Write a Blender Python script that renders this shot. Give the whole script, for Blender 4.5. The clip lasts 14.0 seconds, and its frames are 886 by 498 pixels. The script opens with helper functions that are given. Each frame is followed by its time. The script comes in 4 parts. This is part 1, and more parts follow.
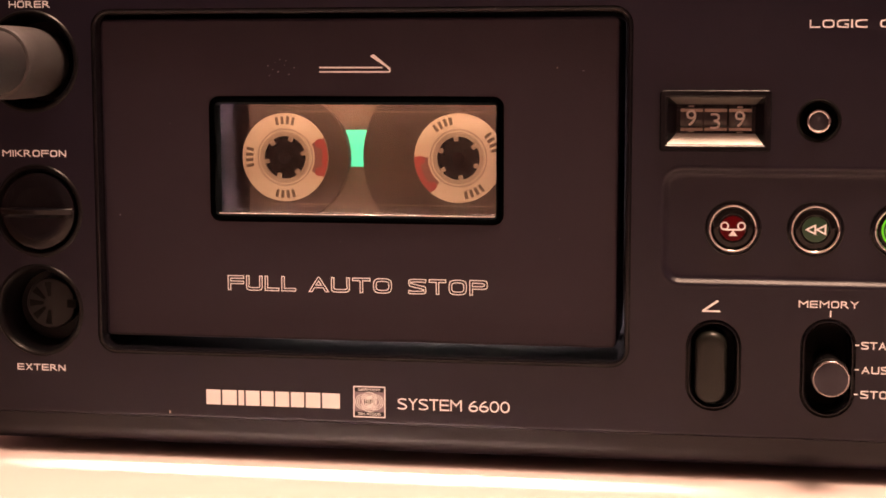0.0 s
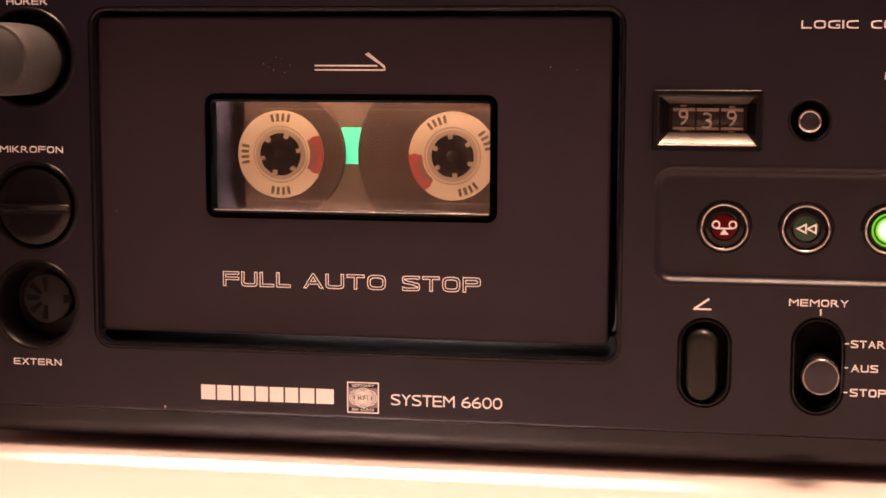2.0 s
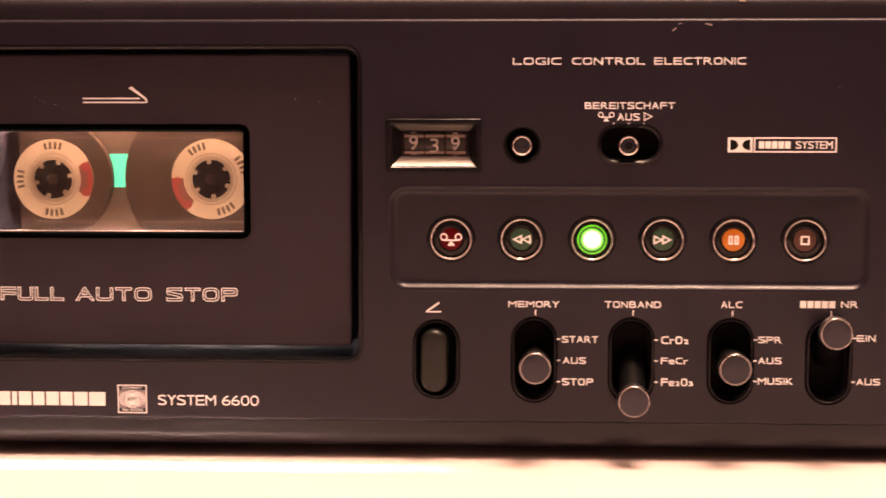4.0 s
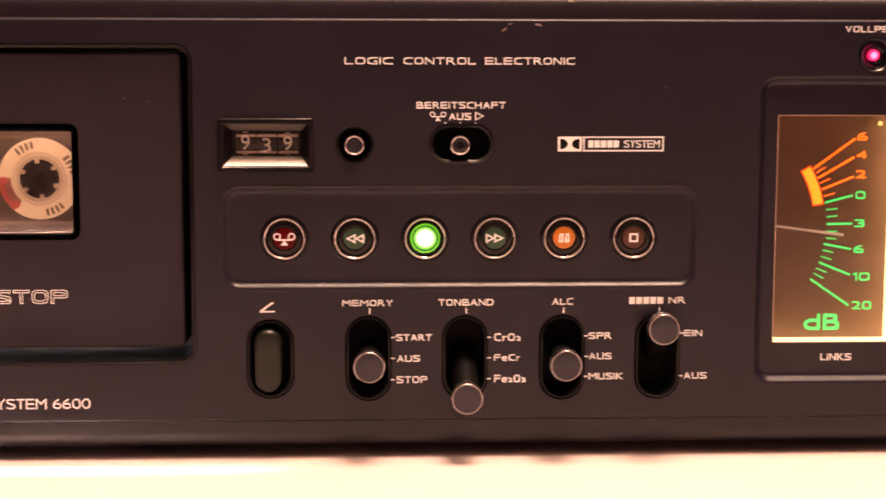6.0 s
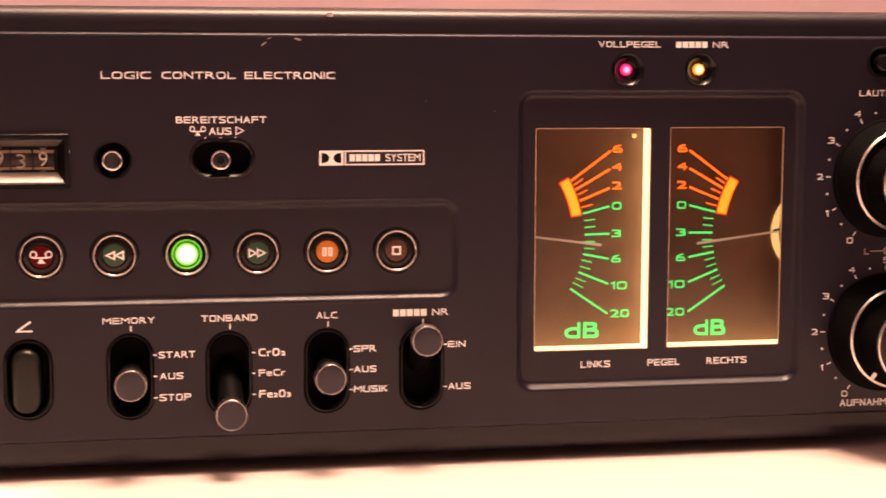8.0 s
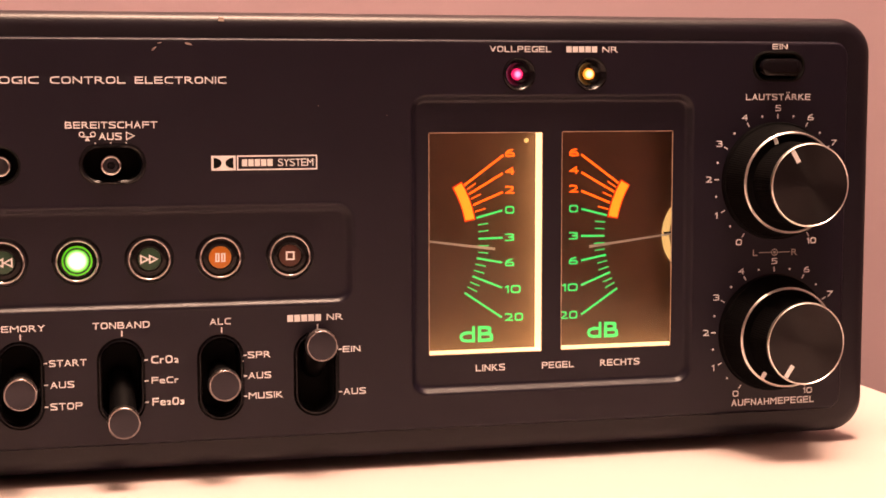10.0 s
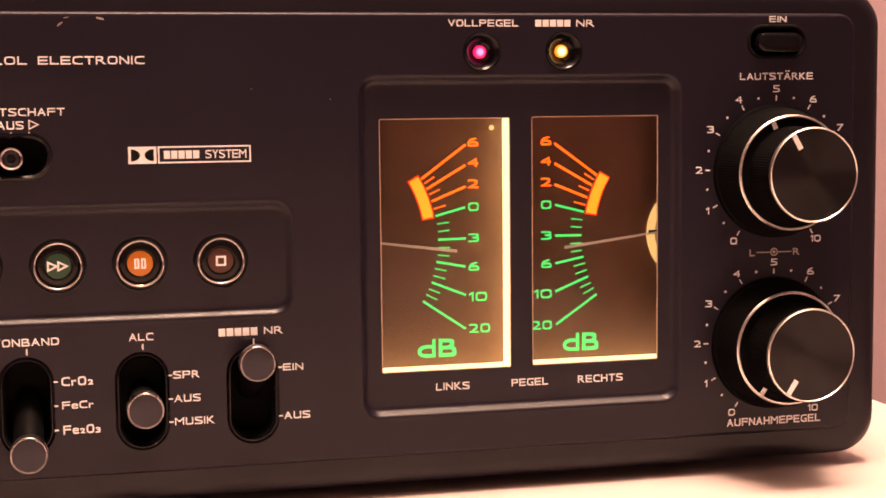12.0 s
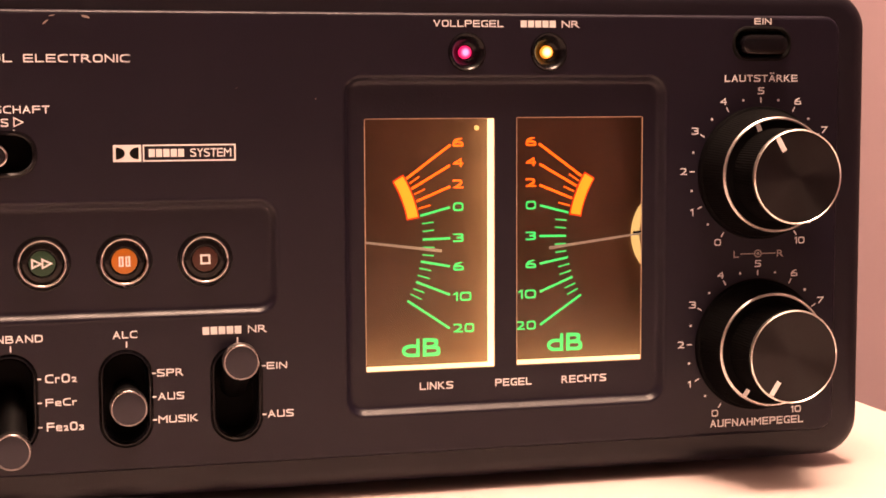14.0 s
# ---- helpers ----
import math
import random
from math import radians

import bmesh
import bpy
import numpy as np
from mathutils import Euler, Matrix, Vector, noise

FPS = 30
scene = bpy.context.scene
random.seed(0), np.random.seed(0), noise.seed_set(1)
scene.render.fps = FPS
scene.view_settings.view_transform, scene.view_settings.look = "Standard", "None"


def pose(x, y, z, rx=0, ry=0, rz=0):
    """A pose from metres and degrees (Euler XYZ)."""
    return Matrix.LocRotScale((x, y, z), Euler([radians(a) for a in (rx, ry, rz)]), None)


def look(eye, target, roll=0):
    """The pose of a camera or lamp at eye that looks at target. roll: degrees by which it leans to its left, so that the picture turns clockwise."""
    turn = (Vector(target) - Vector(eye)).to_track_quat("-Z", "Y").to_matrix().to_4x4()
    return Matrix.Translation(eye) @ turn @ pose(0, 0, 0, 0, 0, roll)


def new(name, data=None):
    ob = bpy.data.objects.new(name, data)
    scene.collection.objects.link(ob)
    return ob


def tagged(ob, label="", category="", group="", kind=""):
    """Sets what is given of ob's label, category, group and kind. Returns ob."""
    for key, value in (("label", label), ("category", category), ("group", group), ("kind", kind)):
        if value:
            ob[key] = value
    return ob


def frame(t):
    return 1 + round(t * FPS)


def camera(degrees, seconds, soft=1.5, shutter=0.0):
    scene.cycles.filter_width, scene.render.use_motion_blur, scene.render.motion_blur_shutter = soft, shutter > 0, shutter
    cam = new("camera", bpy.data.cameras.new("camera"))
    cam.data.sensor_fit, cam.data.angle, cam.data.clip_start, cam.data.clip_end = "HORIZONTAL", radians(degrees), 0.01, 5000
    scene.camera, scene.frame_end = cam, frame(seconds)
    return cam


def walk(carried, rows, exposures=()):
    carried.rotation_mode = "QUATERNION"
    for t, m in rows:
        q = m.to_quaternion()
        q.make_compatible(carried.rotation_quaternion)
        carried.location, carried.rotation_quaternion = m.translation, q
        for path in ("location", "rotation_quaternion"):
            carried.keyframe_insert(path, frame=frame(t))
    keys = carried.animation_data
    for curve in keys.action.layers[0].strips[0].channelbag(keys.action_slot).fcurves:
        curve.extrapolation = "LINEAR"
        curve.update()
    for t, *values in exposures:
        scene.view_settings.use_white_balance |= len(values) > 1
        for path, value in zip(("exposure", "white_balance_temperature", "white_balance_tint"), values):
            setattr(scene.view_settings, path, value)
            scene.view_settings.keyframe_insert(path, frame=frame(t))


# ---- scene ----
cam = camera(31.09, 14.0, soft=1.6, shutter=0.4)
# seconds, eye in metres, yaw, pitch, roll in degrees
ROWS = [
    (0, -0.0572, -0.3593, 0.1014, 9.45, -6.55, -0.06),
    (0.5, -0.0561, -0.3589, 0.1039, 9.59, -6.92, -0.35),
    (1, -0.0568, -0.3593, 0.1029, 9.47, -6.81, -0.63),
    (1.5, -0.0561, -0.3588, 0.1028, 9.53, -6.84, -0.06),
    (2, -0.0555, -0.3617, 0.1021, 9.42, -6.71, 0.20),
    (2.5, -0.0503, -0.3761, 0.0999, 8.54, -6.06, 0.28),
    (3, -0.0409, -0.3913, 0.1017, 7.18, -5.99, 0.18),
    (3.5, -0.0352, -0.4025, 0.1015, 5.13, -5.71, 0.20),
    (3.7, -0.0355, -0.4045, 0.1035, 3.97, -5.87, 0.10),
    (5.8, -0.0290, -0.4048, 0.1120, -1.66, -6.95, 0.05),
    (6, -0.0293, -0.4046, 0.1135, -2.61, -7.16, 0.11),
    (6.5, -0.0273, -0.4054, 0.1110, -4.73, -6.65, 0.10),
    (7, -0.0233, -0.4064, 0.1100, -6.39, -6.35, 0.02),
    (7.5, -0.0221, -0.4068, 0.1089, -8.02, -6.07, 0.01),
    (8, -0.0207, -0.4062, 0.1135, -9.95, -6.63, 0.15),
    (8.5, -0.0207, -0.4121, 0.1107, -12.36, -6.13, 0.19),
    (8.7, -0.0218, -0.4150, 0.1094, -13.03, -5.87, 0.15),
    (10.8, -0.0125, -0.3915, 0.1067, -13.83, -5.56, -0.28),
    (11, -0.0077, -0.3855, 0.1051, -13.86, -5.43, -0.44),
    (11.5, -0.0004, -0.3670, 0.1007, -13.70, -5.14, -0.60),
    (12, 0.0013, -0.3596, 0.1017, -13.86, -5.45, -0.58),
    (12.5, 0.0031, -0.3608, 0.1011, -14.42, -5.41, -0.47),
    (13, 0.0024, -0.3601, 0.1017, -14.40, -5.48, -0.32),
    (13.5, 0.0016, -0.3596, 0.1020, -14.46, -5.50, -0.32),
    (14, 0.0034, -0.3610, 0.1015, -14.06, -5.42, -0.24),
]


def sight(x, y, z, yaw, pitch, roll):
    """A camera pose from the eye and from yaw (to the left of +y), pitch (up) and roll."""
    ya, pa = radians(yaw), radians(pitch)
    ahead = Vector((-math.sin(ya) * math.cos(pa), math.cos(ya) * math.cos(pa), math.sin(pa)))
    return look((x, y, z), Vector((x, y, z)) + ahead, roll)


walk(cam, [(t, sight(x, y, z, yaw, pitch, roll)) for t, x, y, z, yaw, pitch, roll in ROWS],
     exposures=[(0.0, -0.1), (2.0, -0.08), (3.0, 0.18), (3.5, 0.22), (6.0, 0.18), (8.5, 0.2), (11.0, -0.1), (12.0, 0.14), (14.0, 0.18)])

# ---- light ----
world = bpy.data.worlds.new("room_air")
world.use_nodes = True
world.node_tree.nodes["Background"].inputs[0].default_value = (0.9, 0.70, 0.62, 1)
world.node_tree.nodes["Background"].inputs[1].default_value = 0.0
scene.world = world


def area_lamp(name, power, size, colour, m):
    data = bpy.data.lights.new(name, "AREA")
    data.energy, data.shape, data.size, data.color = power, "RECTANGLE", size, colour
    ob = new(name, data)
    ob.matrix_world = m
    return ob


globe = bpy.data.lights.new("pendant_lamp", "POINT")
globe.energy, globe.shadow_soft_size, globe.color = 205.0, 0.26, (1.0, 0.62, 0.44)
new("pendant_lamp", globe).location = (0.17, -0.13, 1.50)


# ---- materials ----
def mat(name, colour, rough=0.5, metal=0.0, grain=0.0, grain_size=0.0005, spread=0.12, blotch=0.05, spec=0.5,
        emit=None, power=0.0, aniso=0.0, coat=0.0):
    """A surface with colour variation at two scales, roughness variation and fine relief. Sizes in metres."""
    m = bpy.data.materials.new(name)
    m.use_nodes = True
    nt = m.node_tree
    b = nt.nodes["Principled BSDF"]
    b.inputs["Roughness"].default_value, b.inputs["Metallic"].default_value = rough, metal
    b.inputs["Specular IOR Level"].default_value = spec
    b.inputs["Coat Weight"].default_value = coat
    coord = nt.nodes.new("ShaderNodeTexCoord")

    def noise_of(size, detail=3.0):
        n = nt.nodes.new("ShaderNodeTexNoise")
        n.inputs["Scale"].default_value, n.inputs["Detail"].default_value = 1.0 / size, detail
        nt.links.new(coord.outputs["Object"], n.inputs["Vector"])
        return n

    fine, coarse = noise_of(grain_size), noise_of(blotch, 4.0)
    mix = nt.nodes.new("ShaderNodeMix")
    mix.data_type = "RGBA"
    lo, hi = 1 - spread, 1 + spread
    mix.inputs[6].default_value = (*[c * lo for c in colour], 1)
    mix.inputs[7].default_value = (*[min(1, c * hi) for c in colour], 1)
    half = nt.nodes.new("ShaderNodeMath")
    half.operation = "MULTIPLY_ADD"
    half.inputs[1].default_value = 0.35
    nt.links.new(fine.outputs["Fac"], half.inputs[0])
    scaled = nt.nodes.new("ShaderNodeMath")
    scaled.operation = "MULTIPLY"
    scaled.inputs[1].default_value = 0.65
    nt.links.new(coarse.outputs["Fac"], scaled.inputs[0])
    nt.links.new(scaled.outputs[0], half.inputs[2])
    nt.links.new(half.outputs[0], mix.inputs[0])
    nt.links.new(mix.outputs[2], b.inputs["Base Color"])
    ro = nt.nodes.new("ShaderNodeMapRange")
    ro.inputs["To Min"].default_value, ro.inputs["To Max"].default_value = max(0.02, rough - 0.08), min(1, rough + 0.08)
    nt.links.new(coarse.outputs["Fac"], ro.inputs["Value"])
    nt.links.new(ro.outputs[0], b.inputs["Roughness"])
    if grain:
        bump = nt.nodes.new("ShaderNodeBump")
        bump.inputs["Strength"].default_value, bump.inputs["Distance"].default_value = grain, grain_size * 0.5
        nt.links.new(fine.outputs["Fac"], bump.inputs["Height"])
        nt.links.new(bump.outputs[0], b.inputs["Normal"])
    if aniso:
        b.inputs["Anisotropic"].default_value, b.inputs["Anisotropic Rotation"].default_value = aniso, 0.25
        tan = nt.nodes.new("ShaderNodeTangent")
        tan.direction_type, tan.axis = "RADIAL", "Y"
        nt.links.new(tan.outputs[0], b.inputs["Tangent"])
    if emit:
        b.inputs["Emission Color"].default_value, b.inputs["Emission Strength"].default_value = (*emit, 1), power
    return m


def glass_mat(name, tint, rough=0.02, ior=1.45):
    m = bpy.data.materials.new(name)
    m.use_nodes = True
    nt = m.node_tree
    nt.nodes.clear()
    out = nt.nodes.new("ShaderNodeOutputMaterial")
    clear = nt.nodes.new("ShaderNodeBsdfTransparent")
    clear.inputs[0].default_value = (*tint, 1)
    gloss = nt.nodes.new("ShaderNodeBsdfGlossy")
    gloss.inputs["Roughness"].default_value = rough
    fres = nt.nodes.new("ShaderNodeFresnel")
    fres.inputs[0].default_value = ior
    mix = nt.nodes.new("ShaderNodeMixShader")
    nt.links.new(fres.outputs[0], mix.inputs[0])
    nt.links.new(clear.outputs[0], mix.inputs[1])
    nt.links.new(gloss.outputs[0], mix.inputs[2])
    nt.links.new(mix.outputs[0], out.inputs[0])
    return m


def glow_mat(name, inner, outer, r0, r1, power, rim_power):
    """A lamp's lens, hottest in its middle: radii in metres from the lens's own axis."""
    m = mat(name, outer, 0.35)
    nt = m.node_tree
    b = nt.nodes["Principled BSDF"]
    coord = nt.nodes.new("ShaderNodeTexCoord")
    flat = nt.nodes.new("ShaderNodeVectorMath")
    flat.operation, flat.inputs[1].default_value = "MULTIPLY", (1, 0, 1)
    far = nt.nodes.new("ShaderNodeVectorMath")
    far.operation = "LENGTH"
    span = nt.nodes.new("ShaderNodeMapRange")
    span.interpolation_type = "SMOOTHSTEP"
    span.inputs["From Min"].default_value, span.inputs["From Max"].default_value = r0, r1
    mix = nt.nodes.new("ShaderNodeMix")
    mix.data_type = "RGBA"
    mix.clamp_result = False
    mix.inputs[6].default_value = (*[c * power for c in inner], 1)
    mix.inputs[7].default_value = (*[c * rim_power for c in outer], 1)
    nt.links.new(coord.outputs["Object"], flat.inputs[0])
    nt.links.new(flat.outputs[0], far.inputs[0])
    nt.links.new(far.outputs["Value"], span.inputs["Value"])
    nt.links.new(span.outputs[0], mix.inputs[0])
    nt.links.new(mix.outputs[2], b.inputs["Emission Color"])
    b.inputs["Emission Strength"].default_value = 1.0
    return m


PANEL = mat("black_panel_lacquer", (0.0086, 0.0066, 0.0142), 0.34, spec=0.30, grain=0.25, grain_size=0.0004, blotch=0.03)
CASE = mat("black_case_plastic", (0.0070, 0.0056, 0.0108), 0.36, spec=0.36, grain=0.2, grain_size=0.0005, blotch=0.04)
DOOR = mat("dark_brown_door_plastic", (0.0150, 0.0098, 0.0180), 0.52, spec=0.31, grain=0.25, grain_size=0.0004, blotch=0.03)
BLACK = mat("gloss_black_plastic", (0.0045, 0.0040, 0.0055), 0.20, spec=0.26, blotch=0.01)
SOCKET = mat("satin_black_socket", (0.0035, 0.0032, 0.0038), 0.32, spec=0.16, blotch=0.01)
PIT = mat("matt_black_cavity", (0.0025, 0.0025, 0.0025), 0.75, spec=0.15, blotch=0.01)
PRINT = mat("cream_screen_print", (0.87, 0.89, 0.90), 0.6, grain_size=0.0002, blotch=0.004, spread=0.08)
DIM_PRINT = mat("dim_grey_print", (0.42, 0.38, 0.35), 0.6, grain_size=0.0002, blotch=0.004)
CHROME = mat("chrome_trim", (0.54, 0.51, 0.50), 0.10, metal=1.0, blotch=0.004)
BRUSHED = mat("spun_grey_metal", (0.046, 0.045, 0.055), 0.34, metal=0.9, blotch=0.004, aniso=0.7)
KNOB = mat("black_knob_plastic", (0.0022, 0.0021, 0.0024), 0.6, spec=0.05, blotch=0.01)
KNOB_FACE = mat("spun_black_metal", (0.040, 0.038, 0.039), 0.34, metal=0.9, blotch=0.01, aniso=0.85)
SILVER = mat("brushed_silver_bezel", (0.52, 0.49, 0.46), 0.35, metal=0.8, blotch=0.005)
BEVEL = mat("dull_grey_bevel", (0.17, 0.16, 0.15), 0.4, metal=0.8, blotch=0.005)
DRUM = mat("black_counter_drum", (0.012, 0.010, 0.011), 0.2, blotch=0.004)
WHITE_REEL = mat("ivory_reel_plastic", (0.78, 0.66, 0.56), 0.45, blotch=0.006)
HUB = mat("frosted_hub_plastic", (0.50, 0.41, 0.35), 0.3, blotch=0.005)
SLOT = mat("olive_brown_slot", (0.15, 0.105, 0.07), 0.5, blotch=0.004)
CLIP = mat("smoky_red_clip", (0.24, 0.085, 0.075), 0.4, blotch=0.004)
RED_CLIP = mat("red_reel_clip", (0.42, 0.05, 0.05), 0.4, blotch=0.004)
TAPE = mat("brown_magnetic_tape", (0.075, 0.052, 0.046), 0.7, blotch=0.01, grain_size=0.0003, spec=0.15)
LINER = mat("smoky_cassette_liner", (0.135, 0.100, 0.082), 0.5, blotch=0.012)
SHELL = glass_mat("smoky_clear_cassette_shell", (0.88, 0.82, 0.76), 0.025, 1.45)
PANE = glass_mat("clear_window_plastic", (0.96, 0.94, 0.92), 0.01, 1.45)
METER_PANE = glass_mat("smoked_meter_plastic", (0.80, 0.77, 0.74), 0.10, 1.28)
METER_PLATE = mat("brown_meter_plate", (0.265, 0.150, 0.105), 0.5, blotch=0.010, spread=0.55)
# light on the meter boxes' floors and one side wall, given as emission
WALL_GLOW = mat("warm_glow_of_lit_wall", (0.9, 0.8, 0.6), 0.5, emit=(1.0, 0.70, 0.34), power=3.5)
GLOW_ORANGE = mat("lit_orange_scale", (0.9, 0.3, 0.05), 0.5, emit=(1.0, 0.10, 0.004), power=3.5)
GLOW_AMBER = mat("lit_amber_zone", (0.9, 0.5, 0.1), 0.5, emit=(1.0, 0.25, 0.012), power=2.7)
GLOW_RED = mat("lit_red_border", (0.8, 0.1, 0.02), 0.5, emit=(1.0, 0.035, 0.003), power=1.2)
GLOW_GREEN = mat("lit_green_scale", (0.1, 0.7, 0.2), 0.5, emit=(0.055, 0.80, 0.16), power=1.7)
GLOW_TAPE = mat("lit_green_tape_window", (0.1, 0.8, 0.4), 0.5, emit=(0.03, 0.72, 0.48), power=1.7)
LAMP_GREEN = glow_mat("lit_green_button", (0.90, 1.0, 0.62), (0.10, 0.62, 0.01), 0.0011, 0.0029, 2.6, 0.5)
LAMP_RED = glow_mat("lit_pink_red_lamp", (1.0, 0.28, 0.52), (1.0, 0.012, 0.13), 0.0002, 0.0013, 2.0, 1.0)
LAMP_YELLOW = glow_mat("lit_yellow_lamp", (1.0, 0.80, 0.36), (1.0, 0.30, 0.02), 0.0004, 0.0014, 2.4, 1.2)
LENS_RED = mat("dark_red_lens", (0.080, 0.0005, 0.003), 0.35, spec=0.08, blotch=0.003)
LENS_GREEN = mat("dull_green_lens", (0.035, 0.080, 0.048), 0.3, spec=0.2, blotch=0.003)
LENS_ORANGE = mat("orange_lens", (0.42, 0.13, 0.008), 0.3, emit=(1.0, 0.22, 0.0), power=0.10, blotch=0.003)
LENS_BROWN = mat("brown_lens", (0.080, 0.036, 0.027), 0.3, spec=0.2, blotch=0.003)
SMOKED = mat("smoked_lens_collar", (0.007, 0.006, 0.006), 0.2, spec=0.25, blotch=0.004)
OLIVE = mat("dark_olive_push_button", (0.0060, 0.0072, 0.0056), 0.30, spec=0.3, blotch=0.006)
RUBBER = mat("grey_rubber_plug", (0.025, 0.0225, 0.0235), 0.6, grain=0.3, blotch=0.008)
# emission stands for the lamp light that falls on the needles
NEEDLE = mat("pale_needle_glow", (0.86, 0.76, 0.70), 0.5, emit=(0.5, 0.36, 0.28), power=0.5)
# lamp light on the pivot disc and screw, put in as emission
PIVOT = mat("cream_pivot_glow", (0.85, 0.6, 0.3), 0.5, emit=(1.0, 0.62, 0.22), power=1.3, blotch=0.004)
TABLE = mat("white_laminate", (0.53, 0.455, 0.44), 0.65, spec=0.2, grain=0.05, grain_size=0.001, blotch=0.08, spread=0.03)
WALL = mat("rose_painted_wall", (0.355, 0.262, 0.295), 0.9, grain=0.03, grain_size=0.003, blotch=0.15, spread=0.06)
CEILING = mat("white_ceiling_paint", (0.8, 0.78, 0.75), 0.9, grain=0.2, grain_size=0.004, blotch=0.2, spread=0.04)
FLOOR = mat("brown_wooden_floor", (0.22, 0.13, 0.08), 0.5, grain=0.1, grain_size=0.003, blotch=0.1)
STEEL = mat("dull_steel", (0.34, 0.31, 0.31), 0.28, metal=1.0, blotch=0.004)
EDGE = mat("pale_cream_line", (0.62, 0.44, 0.30), 0.3, blotch=0.01)
ALU = mat("diamond_cut_aluminium", (0.95, 0.91, 0.86), 0.34, metal=1.0, blotch=0.004)
DUST = mat("grey_dust", (0.16, 0.13, 0.12), 0.9, blotch=0.003)
SPECK = mat("pale_blue_grey_speck", (0.30, 0.30, 0.36), 0.9, blotch=0.003)
FRAME = mat("black_trim_and_shade", (0.0003, 0.0003, 0.0003), 0.8, blotch=0.01, spec=0.0)
# tan for painted reflections and highlights
GLINT = mat("tan_painted_glint", (0.50, 0.42, 0.36), 0.35, blotch=0.004)
CHIP = mat("bare_metal_chip", (0.42, 0.36, 0.31), 0.4, blotch=0.003)


from mathutils.geometry import delaunay_2d_cdt, tessellate_polygon

# ---- shapes (plan units: millimetres; y grows away from the viewer) ----
MM = 0.001


def rr(x0, x1, z0, z1, r, n=6):
    """Outline of a rounded rectangle, as a function of inset."""
    def outline(inset=0.0):
        a0, a1, b0, b1, q = x0 + inset, x1 - inset, z0 + inset, z1 - inset, max(r - inset, 0.02)
        pts = []
        for cx, cz, start in ((a1 - q, b1 - q, 0), (a0 + q, b1 - q, 90), (a0 + q, b0 + q, 180), (a1 - q, b0 + q, 270)):
            for k in range(n + 1):
                ang = radians(start + 90 * k / n)
                pts.append((cx + q * math.cos(ang), cz + q * math.sin(ang)))
        return pts
    return outline


def disc(cx, cz, r, n=40):
    def outline(inset=0.0):
        return [(cx + (r - inset) * math.cos(2 * math.pi * k / n), cz + (r - inset) * math.sin(2 * math.pi * k / n)) for k in range(n)]
    return outline


def loft(bm, outline, steps, start=False, end=True):
    """Rings of one outline at steps of (inset, y), joined by strips, with caps."""
    rings = [[bm.verts.new((x * MM, y * MM, z * MM)) for x, z in outline(inset)] for inset, y in steps]
    for a, b in zip(rings, rings[1:]):
        for k in range(len(a)):
            bm.faces.new((a[k], a[k - 1], b[k - 1], b[k]))
    if start:
        bm.faces.new(rings[0])
    if end:
        bm.faces.new(rings[-1])
    return bm


def fill(bm, outer, holes, y, wall=0.0):
    """A flat face with holes at y, with side walls of that depth."""
    loops = [outer, *holes]
    flat = [p for loop in loops for p in loop]
    verts = [bm.verts.new((x * MM, y * MM, z * MM)) for x, z in flat]
    for tri in tessellate_polygon([[Vector((x, z, 0)) for x, z in loop] for loop in loops]):
        if len(set(tri)) == 3:
            try:
                bm.faces.new([verts[i] for i in tri])
            except ValueError:
                pass
    if wall:
        base = 0
        for loop in loops:
            back = [bm.verts.new((x * MM, (y + wall) * MM, z * MM)) for x, z in loop]
            for k in range(len(loop)):
                j = (k + 1) % len(loop)
                bm.faces.new((verts[base + k], verts[base + j], back[j], back[k]))
            base += len(loop)
    return bm


def box(bm, x0, x1, y0, y1, z0, z1, bevel=0.0):
    made = bmesh.ops.create_cube(bm, size=1.0)["verts"]
    for v in made:
        v.co = Vector(((x0 + x1) / 2 + v.co.x * (x1 - x0), (y0 + y1) / 2 + v.co.y * (y1 - y0), (z0 + z1) / 2 + v.co.z * (z1 - z0))) * MM
    if bevel:
        edges = list({e for v in made for e in v.link_edges})
        bmesh.ops.bevel(bm, geom=edges, offset=bevel * MM, segments=2, profile=0.5, affect="EDGES")
    return bm


def bar(bm, x0, z0, x1, z1, w, y, thick=0.15, w1=None):
    """A straight flat stroke of width w (w1 at its far end) standing on the plane y."""
    d = Vector((x1 - x0, z1 - z0)).normalized()
    w1 = w if w1 is None else w1
    n = Vector((-d.y, d.x))
    pts = [(x0 + n.x * w / 2, z0 + n.y * w / 2), (x1 + n.x * w1 / 2, z1 + n.y * w1 / 2), (x1 - n.x * w1 / 2, z1 - n.y * w1 / 2), (x0 - n.x * w / 2, z0 - n.y * w / 2)]
    return slab(bm, pts, y, thick)


def slab(bm, pts, y, thick=0.15):
    front = [bm.verts.new((x * MM, (y - thick) * MM, z * MM)) for x, z in pts]
    back = [bm.verts.new((x * MM, y * MM, z * MM)) for x, z in pts]
    bm.faces.new(front)
    bm.faces.new(back[::-1])
    for k in range(len(pts)):
        j = (k + 1) % len(pts)
        bm.faces.new((front[k], front[j], back[j], back[k]))
    return bm


